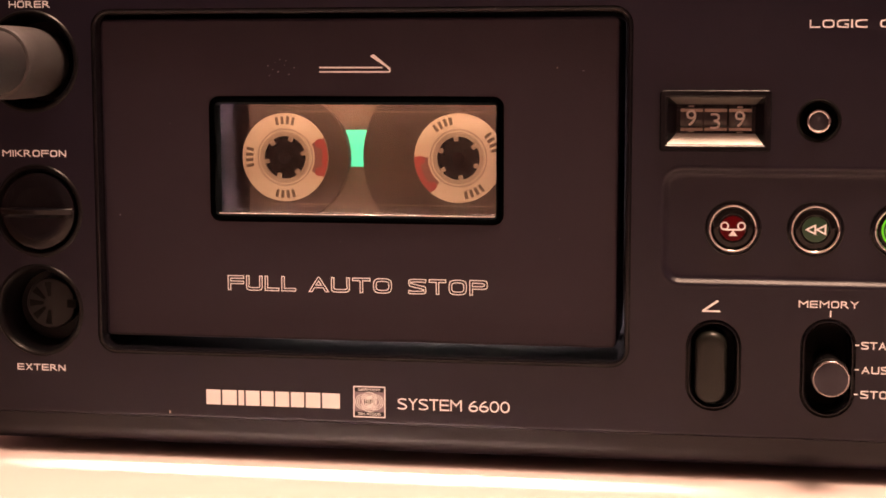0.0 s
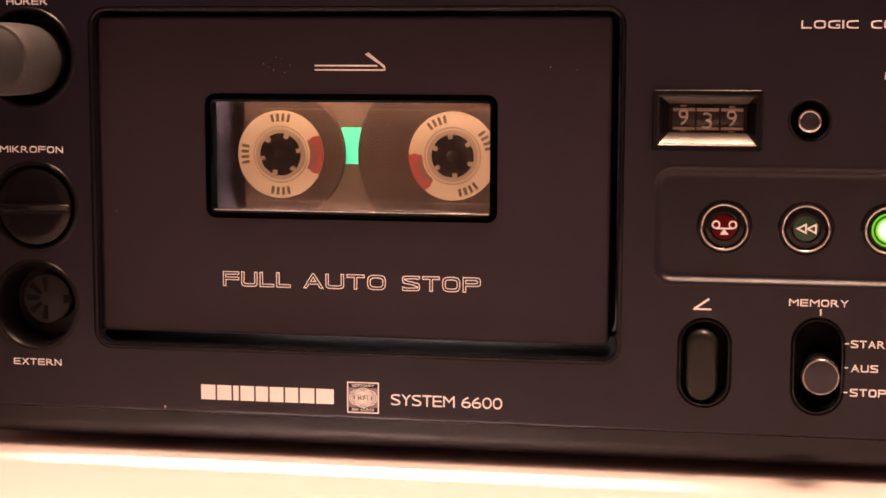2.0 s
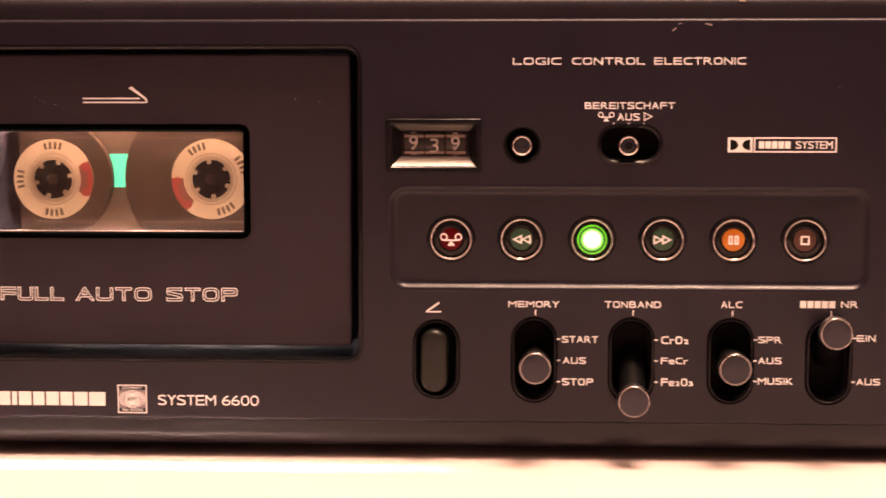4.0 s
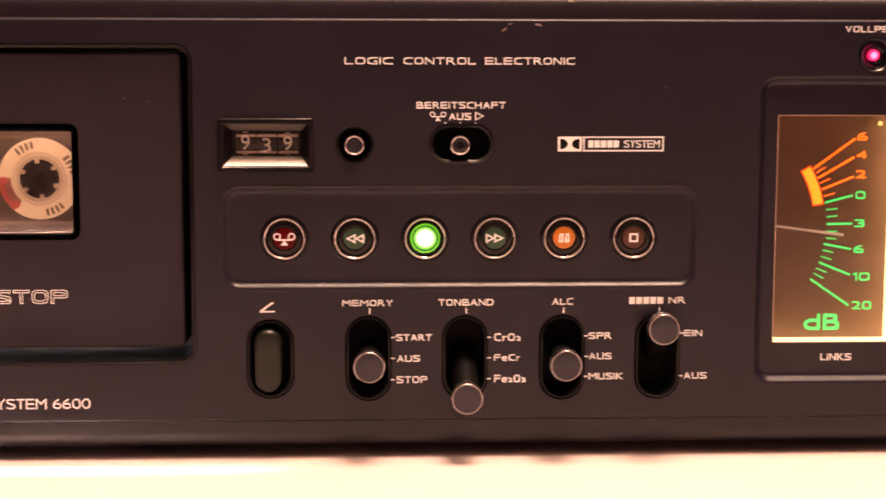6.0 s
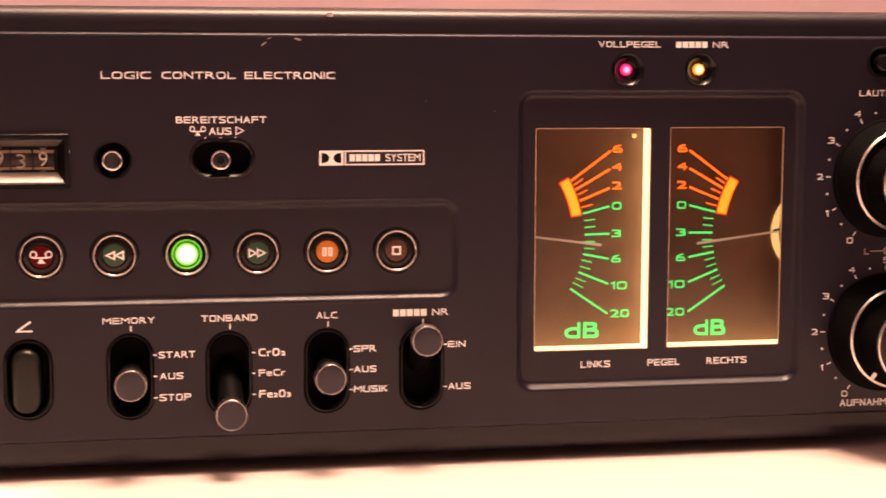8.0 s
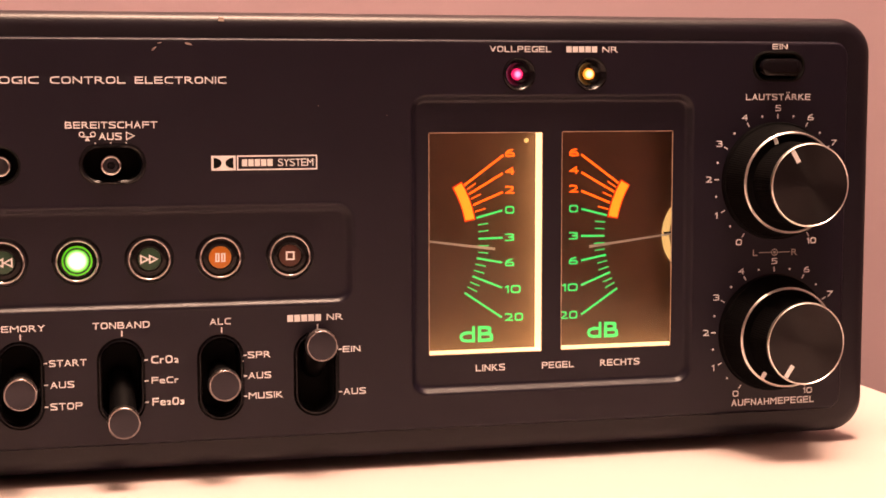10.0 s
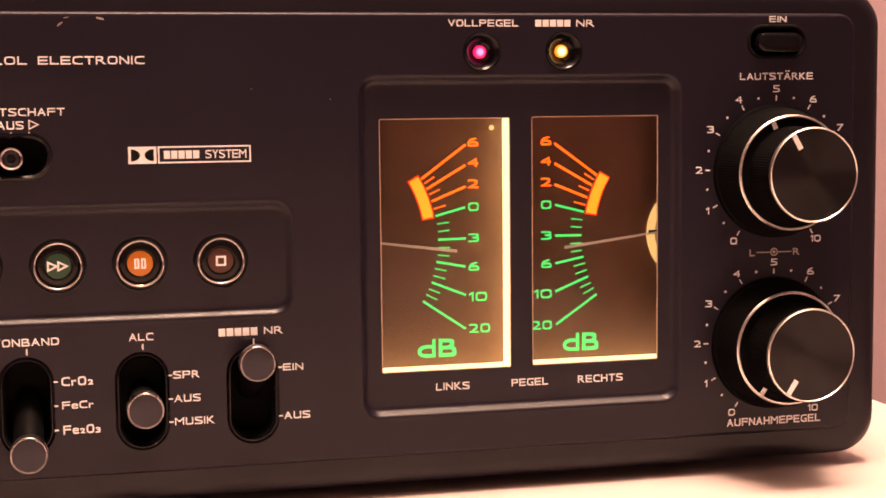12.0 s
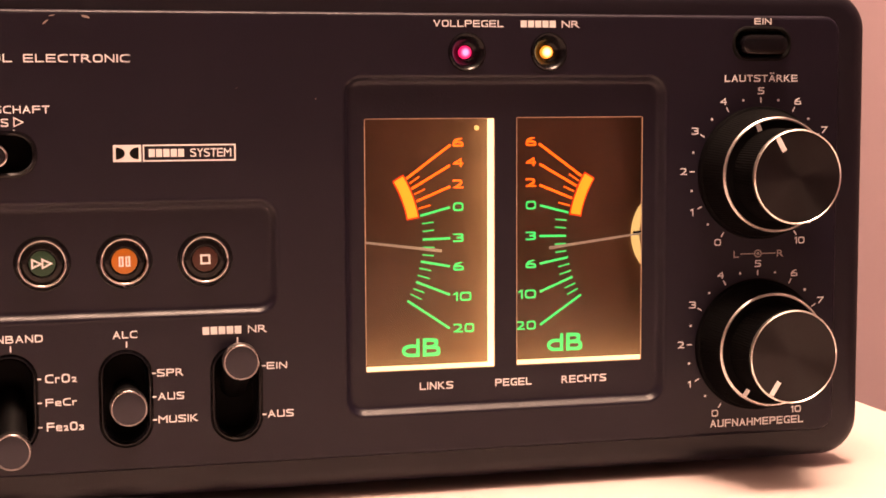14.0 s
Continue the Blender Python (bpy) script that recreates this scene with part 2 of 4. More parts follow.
def ring_slab(bm, outer, inner, y, thick):
    """A flat washer between two outlines with as many points, y being its back."""
    rows = [[bm.verts.new((x * MM, yy * MM, z * MM)) for x, z in pts] for pts, yy in ((outer, y), (outer, y - thick), (inner, y - thick), (inner, y))]
    for a, b in zip(rows, rows[1:] + rows[:1]):
        for k in range(len(outer)):
            bm.faces.new((a[k], a[k - 1], b[k - 1], b[k]))
    return bm


def part(name, bm, material, parent=None, label="", smooth=True, at=(0, 0, 0)):
    """Links a bmesh as one mesh object under a thing or a part."""
    bmesh.ops.recalc_face_normals(bm, faces=bm.faces)
    me = bpy.data.meshes.new(name)
    if any(at):
        bmesh.ops.translate(bm, verts=bm.verts, vec=-Vector(at) * MM)
    bm.to_mesh(me)
    bm.free()
    me.materials.append(material)
    if smooth:
        me.shade_smooth()
        me.set_sharp_from_angle(angle=radians(32))
    ob = new(name, me)
    ob.location = Vector(at) * MM
    if parent:
        ob.parent = parent
        ob.location = ob.location - world_place(parent)
    if label:
        ob["label"] = label
    return ob


def world_place(ob):
    place = Vector(ob.location)
    while ob.parent:
        ob = ob.parent
        place += ob.location
    return place


def thing(name, label, category, at=(0, 0, 0), group="", kind=""):
    ob = new(name)
    ob.empty_display_size = 0.01
    ob.location = Vector(at) * MM
    return tagged(ob, label, category, group, kind)


def B():
    return bmesh.new()


def glyph_loops(ch):
    """The outline of one character of the built-in font as closed loops, and its size in units of the capital height."""
    cu = bpy.data.curves.new("glyph", "FONT")
    cu.body, cu.size = ch, 1.0
    ob = bpy.data.objects.new("glyph", cu)
    scene.collection.objects.link(ob)
    bpy.context.view_layer.update()
    loops = []
    for spline in ob.to_curve(bpy.context.evaluated_depsgraph_get()).splines:
        pts = spline.bezier_points
        loop = []
        for k in range(len(pts)):
            p, q = pts[k], pts[(k + 1) % len(pts)]
            a, b, c, d = (Vector(v[:2]) for v in (p.co, p.handle_right, q.handle_left, q.co))
            chord = (d - a).length
            if chord < 1e-5:
                continue
            bowed = max(abs((v - a).cross(d - a)) for v in (b, c)) / chord > 0.004
            for n in range(7 if bowed else 1):
                t = n / 7
                loop.append(tuple(a * (1 - t) ** 3 + 3 * b * t * (1 - t) ** 2 + 3 * c * t * t * (1 - t) + d * t ** 3))
        if len(loop) > 2:
            loops.append(loop)
    ob.to_curve_clear()
    bpy.data.objects.remove(ob)
    bpy.data.curves.remove(cu)
    return loops


GLYPHS = {}
CAP = max(z for loop in glyph_loops("H") for x, z in loop)
STEM = max(x for loop in glyph_loops("I") for x, z in loop) - min(x for loop in glyph_loops("I") for x, z in loop)
WIDE = {"I": 0.2, "1": 0.5, "M": 1.5, "L": 1.1, "T": 1.2, "V": 1.3, "A": 1.3, "r": 0.72, "e": 1.0, "i": 0.2, " ": 0.55}


def squared(ch, u, v):
    """Round forms drawn out towards a rounded square, as wide technical lettering has them; u and v from -1 to 1."""
    def out(a, b):
        far = (a ** 4 + b ** 4) ** 0.25
        f = math.hypot(a, b) / far if far > 1e-6 else 1.0
        f = 1 + 0.8 * (f - 1)
        return max(-1.0, min(1.0, a * f)), max(-1.0, min(1.0, b * f))
    if ch in "OCGQ069e" or (ch in "UJ" and v < 0) or (ch == "D" and u > 0):
        return out(u, v)
    if ch in "S2358" or (ch == "B" and u > 0):
        side = 1 if v >= 0 else -1
        a, b = out(u, (side * v - 0.43) / 0.57)
        return a, side * max(0.0, b * 0.57 + 0.43)
    if ch in "PR" and u > 0 and v > -0.12:
        a, b = out(u, (v - 0.44) / 0.56)
        return a, b * 0.56 + 0.44
    return u, v


def pushed(loop, dx, dz, sign):
    """A loop moved outwards by dx across and dz up."""
    made = []
    for k in range(len(loop)):
        p, q, r = (Vector(loop[n % len(loop)]) for n in (k - 1, k, k + 1))
        e1, e2 = (q - p), (r - q)
        if e1.length < 1e-6 or e2.length < 1e-6:
            made.append(tuple(q))
            continue
        e1, e2 = e1.normalized(), e2.normalized()
        n1, n2 = Vector((e1.y, -e1.x)) * sign, Vector((e2.y, -e2.x)) * sign
        d1, d2 = (n.x * n.x * dx + n.y * n.y * dz for n in (n1, n2))
        det = n1.x * n2.y - n1.y * n2.x
        if abs(det) < 0.25:
            n = (n1 + n2).normalized()
            move = n * (d1 + d2) / 2
        else:
            move = Vector(((d1 * n2.y - d2 * n1.y) / det, (n1.x * d2 - n2.x * d1) / det))
        made.append(tuple(q + move))
    return made


def glyph(ch, w, h, t, square):
    """Loops of a character w wide, with capital height h and stroke t."""
    if ch in "Ii|":
        return [[(0, 0), (w, 0), (w, h), (0, h)]], 1
    if ch == "1":
        return [[(w - t, 0), (w, 0), (w, h), (w - 0.9 * t, h), (0, 0.82 * h), (0, 0.64 * h), (w - t, 0.76 * h)]], 1
    if ch not in GLYPHS:
        GLYPHS[ch] = glyph_loops(ch)
    loops = GLYPHS[ch]
    xs, zs = [x for loop in loops for x, z in loop], [z for loop in loops for x, z in loop]
    x0, gw, z0, gh = min(xs), max(xs) - min(xs), min(zs), max(zs) - min(zs)
    high = h * (min(1.0, gh / CAP) if ch.islower() else 1.0)
    dx = (t - STEM * w / gw) / 2 / (1 - STEM / gw) if gw > 1.3 * STEM else 0.0
    dz = (t - 0.9 * STEM * high / gh) / 2 / (1 - 0.9 * STEM / gh)
    areas = [sum(a[0] * b[1] - b[0] * a[1] for a, b in zip(loop, loop[1:] + loop[:1])) for loop in loops]
    sign = 1 if max(areas, key=abs) > 0 else -1
    made = []
    for loop in loops:
        pts = []
        for x, z in loop:
            u, v = 2 * (x - x0) / gw - 1, 2 * (z - z0) / gh - 1
            if square:
                u, v = squared(ch, u, v)
            pts.append((dx + (u + 1) / 2 * (w - 2 * dx), dz + (v + 1) / 2 * (high - 2 * dz)))
        made.append(pushed(pts, dx, dz, sign))
    return made, sign


def ink(bm, loops, sign, thick):
    """Printed ink: the area that the loops wind round, as a thin raised sheet."""
    flat = [Vector(p) for loop in loops for p in loop]
    edges, base = [], 0
    for loop in loops:
        edges += [(base + k, base + (k + 1) % len(loop)) for k in range(len(loop))]
        base += len(loop)
    verts, _, tris = delaunay_2d_cdt(flat, edges, [], 0, 1e-5)[:3]
    made = [bm.verts.new((v.x * MM, -thick * MM, v.y * MM)) for v in verts]
    for tri in tris:
        c = sum((verts[i] for i in tri), Vector((0, 0))) / len(tri)
        turns = 0
        for loop in loops:
            for (ax, az), (bx, bz) in zip(loop, loop[1:] + loop[:1]):
                if (az > c.y) != (bz > c.y) and ax + (c.y - az) / (bz - az) * (bx - ax) > c.x:
                    turns += 1 if bz > az else -1
        if turns * sign > 0:
            bm.faces.new([made[i] for i in tri])
    bmesh.ops.delete(bm, geom=[v for v in made if not v.link_faces], context="VERTS")


def text(words, x0, x1, z0, z1, y, material, parent, name="lettering", outline=False, stroke=0.18, thick=0.06, label="", square=True, gap=0.24):
    """Words fitted to a box on the plane y, in wide letters of even stroke; the box is as high as a capital."""
    h = z1 - z0
    plain = {"\u2082": "2", "\u2083": "3", "\u00c4": "A", "\u00d6": "O"}
    small = [0.62 if ch in "\u2082\u2083" else 1.0 for ch in words]
    wide = [WIDE.get(plain.get(ch, ch), 1.25) * k for ch, k in zip(words, small)]
    unit = (x1 - x0) / (sum(wide) + gap * (len(words) - 1))
    bm, x = B(), -(x1 - x0) / 2
    for ch, k, w in zip(words, small, wide):
        if ch != " ":
            loops, sign = glyph(plain.get(ch, ch), w * unit, h * k, min(stroke * h * (0.85 if k < 1 else 1), 0.5 * w * unit + 10 * (ch in "I1")), square)
            if ch in "\u00c4\u00d6":
                for c in (0.3, 0.7):
                    a, e = w * unit * c, 0.11 * h
                    fill(bm, [(x + a + p * e, 0.62 * h + q * e) for p, q in ((-1, 0), (1, 0), (1, 2), (-1, 2))], [], -thick, thick)
            loops = [[(x + a, b - h / 2) for a, b in loop] for loop in loops]
            if outline:
                for loop in loops:
                    ring_slab(bm, pushed(loop, 0.11, 0.11, sign), pushed(loop, -0.11, -0.11, sign), 0.0, thick)
            else:
                ink(bm, loops, sign, thick)
        x += (w + gap) * unit
    rim = bmesh.ops.extrude_edge_only(bm, edges=[e for e in bm.edges if e.is_boundary])["geom"]
    for v in rim:
        if isinstance(v, bmesh.types.BMVert):
            v.co.y = 0.0
    ob = part(name, bm, material, None, label, smooth=False)
    ob.location = Vector(((x0 + x1) / 2, y, (z0 + z1) / 2)) * MM
    if parent:
        ob.parent = parent
        ob.location = ob.location - world_place(parent)
    return ob


# ---- the room ----
TABLE_Z = 7.7


def structure(name, bm, material, label, category):
    return tagged(part(name, bm, material, smooth=False), label, category, kind="structure")


structure("floor", box(B(), -3400, 2600, -3900, 1100, -770, -730), FLOOR, "brown wooden floor of the room", "floor")
structure("ceiling", box(B(), -3400, 2600, -3900, 1100, 1800, 1850), CEILING, "white painted ceiling above the table", "ceiling")
structure("wall_north", box(B(), -3400, 2600, 640, 700, -730, 1800), WALL, "dusky rose painted wall behind the table", "wall")
structure("wall_south", box(B(), -3400, 2600, -3900, -3840, -730, 1800), WALL, "rose painted wall behind the viewer", "wall")
structure("wall_west", box(B(), -3400, -3340, -3840, 640, -730, 1800), WALL, "rose painted side wall", "wall")
structure("wall_east", box(B(), 2540, 2600, -3840, 640, -730, 1800), WALL, "rose painted side wall", "wall")

table = thing("table", "white laminate table carrying the cassette deck", "table", (-19, -40, -730))
part("tabletop", box(B(), -285, 247, -560, 480, TABLE_Z - 28, TABLE_Z, 2.0), TABLE, table)
for lx in (-255, 217):
    for ly in (-530, 450):
        part("leg", box(B(), lx - 22, lx + 22, ly - 22, ly + 22, -730, TABLE_Z - 28, 2.0), TABLE, table)

# ---- the cassette deck ----
deck = thing("cassette_deck", "black front-loading cassette deck, switched on, standing on a white table", "cassette deck", (-18, 150, TABLE_Z))

casing_shape = rr(-238.5, 203.9, 10.3, 127.8, 10, 10)
bm = loft(B(), casing_shape, [(2.2, 285), (0.0, 280), (0.0, 6.0), (0.25, 4.5), (0.75, 3.2), (1.5, 2.3), (2.6, 1.75), (3.8, 1.5), (4.4, 1.5)], start=True, end=False)
fill(bm, casing_shape(4.4), [rr(-230.0, 194.0, 19.2, 119.4, 4)()], 1.5)
casing = part("casing", bm, CASE, deck, "satin black plastic casing with rounded corners")
for fx in (-205, 160):
    for fy in (48, 250):
        part("foot", loft(B(), disc(fx, 0, 9, 20), [(0, 0), (0.5, 3.0)], start=True), BLACK, deck).matrix_local = (
            Matrix.Translation(Vector((0, fy, TABLE_Z + 2.75)) * MM - deck.location) @ pose(0, 0, 0, -90))

SLOTS = [-29.9, -5.0, 20.2, 45.1]
BUTTONS = [-51.4, -33.4, -15.4, 2.5, 20.4, 38.4]
door_hole = rr(-201.0, -74.0, 33.0, 114.8, 4.4)
tray_hole = rr(-67.3, 54.8, 52.4, 78.8, 4.5)
meter_hole = rr(70.2, 149.6, 27.0, 106.8, 4.5)
counter_hole = rr(-66.0, -45.4, 84.2, 94.8, 0.6)
reset_hole = disc(-33.3, 89.4, 4.6, 32)
mode_hole = rr(-13.9, 1.6, 85.0, 94.2, 4.4)
slot_holes = [rr(c - 6.2, c + 5.9, 23.0, 45.5, 6.0, 8) for c in SLOTS]
eject_hole = rr(-61.4, -49.0, 23.8, 44.7, 6.1, 8)
lamp_holes = [disc(99.8, 112.1, 4.3, 32), disc(119.8, 112.2, 4.3, 32)]
power_hole = rr(166.9, 181.6, 110.6, 118.0, 3.4)
SOCKETS = [(-216.4, 102.6, 11.9), (-215.4, 67.0, 10.9), (-215.8, 43.0, 10.9)]
socket_holes = [disc(x, z, r, 48) for x, z, r in SOCKETS]
holes = [door_hole, tray_hole, meter_hole, counter_hole, reset_hole, mode_hole, *slot_holes, eject_hole, *lamp_holes, power_hole, *socket_holes]
plate = rr(-231, 195.4, 17.6, 121.2, 4.2)
bm = fill(B(), plate(1.0), [h() for h in holes], 0.0, 0.0)
loft(bm, plate, [(1.0, 0.0), (0.55, 0.12), (0.2, 0.5), (0.0, 1.1), (0.0, 1.6)], end=False)
panel = part("front_panel", bm, PANEL, deck, "matt black lacquered front panel with cream printing")


def pocket(name, outline, steps, material, parent, label="", floor=True):
    return part(name, loft(B(), outline, steps, end=floor), material, parent, label)


def letter_blocks(x0, x1, z0, z1, count, y, parent, name="brand_mark", gap=0.16, material=None, widths=None):
    """A brand word as plain blocks of its size."""
    widths = widths or [1.0] * count
    unit, x = (x1 - x0) / sum(widths), x0
    for w in widths:
        a, b = x, x + w * unit - gap * (x1 - x0) / count
        part(name, slab(B(), [(a, z0), (b, z0), (b, z1), (a, z1)], y, 0.05), material or PRINT, parent, smooth=False)
        x += w * unit


# printing straight on the panel
for words, x0, x1, z0, z1 in (
        ("LOGIC", -35.8, -23.6, 109.6, 111.4), ("CONTROL", -20.9, -2.6, 109.6, 111.4), ("ELECTRONIC", -0.3, 22.5, 109.6, 111.4),
        ("BEREITSCHAFT", -17.6, 5.0, 98.5, 100.2), ("AUS", -9.4, -3.8, 95.6, 97.4),
        ("MEMORY", -36.7, -23.7, 47.9, 49.5), ("TONBAND", -12.0, 2.2, 47.9, 49.6), ("ALC", 17.4, 22.8, 48.0, 49.7), ("NR", 47.7, 52.0, 48.2, 49.9),
        ("START", -22.9, -13.7, 38.8, 40.5), ("AUS", -22.7, -16.8, 33.3, 35.0), ("STOP", -22.8, -14.9, 27.7, 29.5),
        ("CrO\u2082", 2.4, 9.3, 38.6, 40.6), ("FeCr", 2.4, 9.2, 33.4, 35.1), ("Fe\u2082O\u2083", 2.5, 10.6, 27.7, 29.7),
        ("SPR", 27.0, 32.9, 39.0, 40.7), ("AUS", 27.1, 33.0, 33.6, 35.3), ("MUSIK", 27.1, 36.0, 28.3, 30.0),
        ("EIN", 51.9, 56.6, 39.6, 41.2), ("AUS", 52.0, 58.0, 28.3, 30.0),
        ("VOLLPEGEL", 91.7, 108.6, 117.9, 119.5), ("NR", 122.9, 127.3, 117.9, 119.5),
        ("EIN", 172.2, 176.7, 119.0, 120.5), ("LAUTST\u00c4RKE", 164.6, 183.9, 105.1, 106.8), ("AUFNAHMEPEGEL", 161.8, 187.0, 19.9, 21.8),
        ("H\u00d6RER", -221.2, -211.0, 115.2, 116.8), ("MIKROFON", -224.0, -207.9, 80.0, 81.6), ("EXTERN", -221.9, -209.6, 28.2, 29.8)):
    text(words, x0, x1, z0, z1, -0.02, PRINT, panel)
for words, x0, x1 in (("SYSTEM", -127.8, -112.6), ("6600", -111.0, -101.4)):
    text(words, x0, x1, 21.6, 24.3, -0.02, PRINT, panel, stroke=0.135, square=False, gap=0.14)
letter_blocks(37.4, 46.5, 48.1, 49.9, 5, -0.02, panel)
letter_blocks(112.8, 121.7, 117.9, 119.5, 5, -0.02, panel)
letter_blocks(-174.3, -141.2, 21.3, 24.9, 9, -0.02, panel, gap=0.12, widths=[1.1, 1.1, 0.5, 1.05, 0.95, 1.05, 1.0, 1.1, 1.3])

# dashes beside the switch words, ticks over the switches
for c, zs in zip(SLOTS, ((39.7, 34.2, 28.6), (39.6, 34.2, 28.7), (39.8, 34.4, 29.1), (40.4, 29.1))):
    for z in zs:
        part("dash", bar(B(), c + 5.7, z, c + 6.6, z, 0.32, -0.02, 0.05), PRINT, panel, smooth=False)
    part("tick", bar(B(), c + 0.2, 45.9, c + 0.2, 47.3, 0.35, -0.02, 0.05), PRINT, panel, smooth=False)
for x in (-10.3, -6.5, -2.7):
    part("tick", bar(B(), x, 94.5, x, 95.0, 0.4, -0.02, 0.05), PRINT, panel, smooth=False)


def circle_mark(bm, cx, cz, r, w, y, n=20):
    return ring_slab(bm, disc(cx, cz, r, n)(), disc(cx, cz, r - w, n)(), y, 0.05)


def record_symbol(cx, cz, s, y, parent, material):
    bm = B()
    circle_mark(bm, cx - 1.45 * s, cz + 0.15 * s, 0.75 * s, 0.28 * s, y)
    circle_mark(bm, cx + 1.45 * s, cz + 0.15 * s, 0.75 * s, 0.28 * s, y)
    bar(bm, cx - 1.4 * s, cz - 0.5 * s, cx + 1.4 * s, cz - 0.5 * s, 0.3 * s, y - 0.01, 0.05)
    slab(bm, [(cx, cz - 0.5 * s), (cx + 0.75 * s, cz - 1.6 * s), (cx - 0.75 * s, cz - 1.6 * s)], y - 0.02, 0.05)
    return part("symbol", bm, material, parent, smooth=False)


def triangle_symbol(cx, cz, s, way, y, parent, w=0.3):
    """An outlined triangle pointing along way."""
    corners = [(-way * s, s), (-way * s, -s), (way * s, 0.0)]
    mid = (-way * s / 3, 0.0)
    shrink = 1 - 2.2 * w / s * 0.62
    outer = [(cx + a, cz + b) for a, b in corners]
    inner = [(cx + mid[0] + (a - mid[0]) * shrink, cz + b * shrink) for a, b in corners]
    return part("symbol", ring_slab(B(), outer, inner, y, 0.06), PRINT, parent, "cream printed symbol", smooth=False)


record_symbol(-12.2, 96.9, 0.95, -0.02, panel, PRINT)
triangle_symbol(-1.6, 96.6, 1.15, 1, -0.02, panel, 0.3)
bm = bar(B(), -57.9, 46.6, -53.9, 46.6, 0.4, -0.02, 0.05)
part("eject_symbol", bar(bm, -57.6, 46.7, -54.4, 49.0, 0.5, -0.03, 0.05), PRINT, panel, smooth=False)
# outlined badge of the noise reduction system, as plain shapes
bm = ring_slab(B(), rr(24.9, 45.6, 87.6, 91.4, 0.05, 1)(), rr(25.25, 45.25, 87.95, 91.05, 0.05, 1)(), -0.02, 0.05)
badge = part("outlined_badge", bm, PRINT, panel, smooth=False)
letter_blocks(26.2, 34.3, 88.6, 90.4, 5, -0.02, panel)
text("SYSTEM", 35.4, 44.6, 88.55, 90.45, -0.02, PRINT, panel, stroke=0.15, square=False, gap=0.12)
part("badge_block", slab(B(), rr(18.4, 24.6, 87.6, 91.4, 0.1, 1)(), -0.02, 0.05), PRINT, panel, smooth=False)
for x, way in ((19.0, 1), (24.0, -1)):
    pts = [(x + way * 2.0 * math.sin(radians(a)), 89.5 + 1.35 * math.cos(radians(a))) for a in range(0, 181, 15)]
    part("badge_half_disc", slab(B(), pts, -0.08, 0.04), PIT, panel, smooth=False)
# square quality badge
bm = ring_slab(B(), rr(-138.4, -130.7, 19.4, 26.9, 0.05, 1)(), rr(-138.1, -131.0, 19.7, 26.6, 0.05, 1)(), -0.02, 0.05)
part("badge_frame", bm, PRINT, panel, smooth=False)
part("badge_field", slab(B(), rr(-138.1, -131.0, 20.8, 25.5, 0.05, 1)(), -0.02, 0.02), mat("violet_grey_print", (0.24, 0.20, 0.235), 0.6), panel, smooth=False)
for dx, dz in ((-1.5, 0), (1.5, 0), (0, 0.55), (0, -0.55)):
    bm = B()
    for k in range(3):
        circle_mark(bm, -134.55 + dx, 23.15 + dz, 1.9 - 0.42 * k, 0.2, -0.05 - 0.003 * k)
    part("badge_ring", bm, PRINT, panel, smooth=False)
pts = [(-134.55 + (1.25 + 0.3 * math.cos(4 * a)) * math.cos(a), 23.15 + (1.25 + 0.3 * math.cos(4 * a)) * math.sin(a)) for a in [2 * math.pi * k / 40 for k in range(40)]]
part("badge_flower", slab(B(), pts, -0.08, 0.04), PRINT, panel, smooth=False)
text("GERMANY", -137.2, -131.9, 25.75, 26.4, -0.02, PRINT, panel, stroke=0.15)
text("DIN 45500", -137.2, -131.9, 19.95, 20.6, -0.02, PRINT, panel, stroke=0.15)
text("HiFi", -135.75, -133.35, 22.6, 23.7, -0.12, PIT, panel, stroke=0.17, square=False, gap=0.4)
# wear: chips and specks in the lacquer
for x, z, w, h, a in ((-183.4, 19.1, 0.5, 0.9, 0), (13.2, 119.6, 2.0, 0.55, -14), (4.6, 118.4, 1.7, 0.4, 40), (6.0, 119.8, 1.3, 0.25, 10), (64.0, 101.4, 0.25, 0.2, 0),
                      (46.0, 104.0, 0.2, 0.2, 0), (-91.0, 101.0, 0.3, 0.3, 0)):
    ca, sa = math.cos(radians(a)), math.sin(radians(a))
    pts = [(x + ca * w * u - sa * h * v, z + sa * w * u + ca * h * v) for u, v in ((-0.5, -0.2), (-0.1, -0.5), (0.5, -0.3), (0.35, 0.3), (0, 0.5), (-0.4, 0.35))]
    part("paint_chip", slab(B(), pts, -0.0, 0.03), CHIP, panel, smooth=False)
part("paint_chip", slab(B(), [(20.8, 125.4), (22.4, 125.3), (22.2, 126.3), (21.0, 126.4)], 1.9, 0.3), CHIP, casing, smooth=False)

# ---- cassette door ----
pocket("door_surround", door_hole, [(-0.1, 0.0), (0.05, 0.25), (0.2, 0.25), (0.35, -0.15), (0.7, -0.3), (1.05, -0.2), (1.3, 0.3), (1.35, 1.2), (1.35, 34)], BLACK, deck, "gloss black rim of the cassette compartment")
door_shape = rr(-199.9, -77.2, 36.9, 112.5, 1.4)
window_hole = rr(-172.6, -104.0, 65.6, 93.8, 2.0)
bm = fill(B(), door_shape(0.7), [window_hole()], 2.9)
# unseen deep walls, added to keep bulb light out of the gap
loft(bm, door_shape, [(0.7, 2.9), (0.25, 3.05), (0.0, 3.5), (0.0, 31.0)], end=False)
door = part("cassette_door", bm, DOOR, deck, "closed dark brown cassette door with a window")
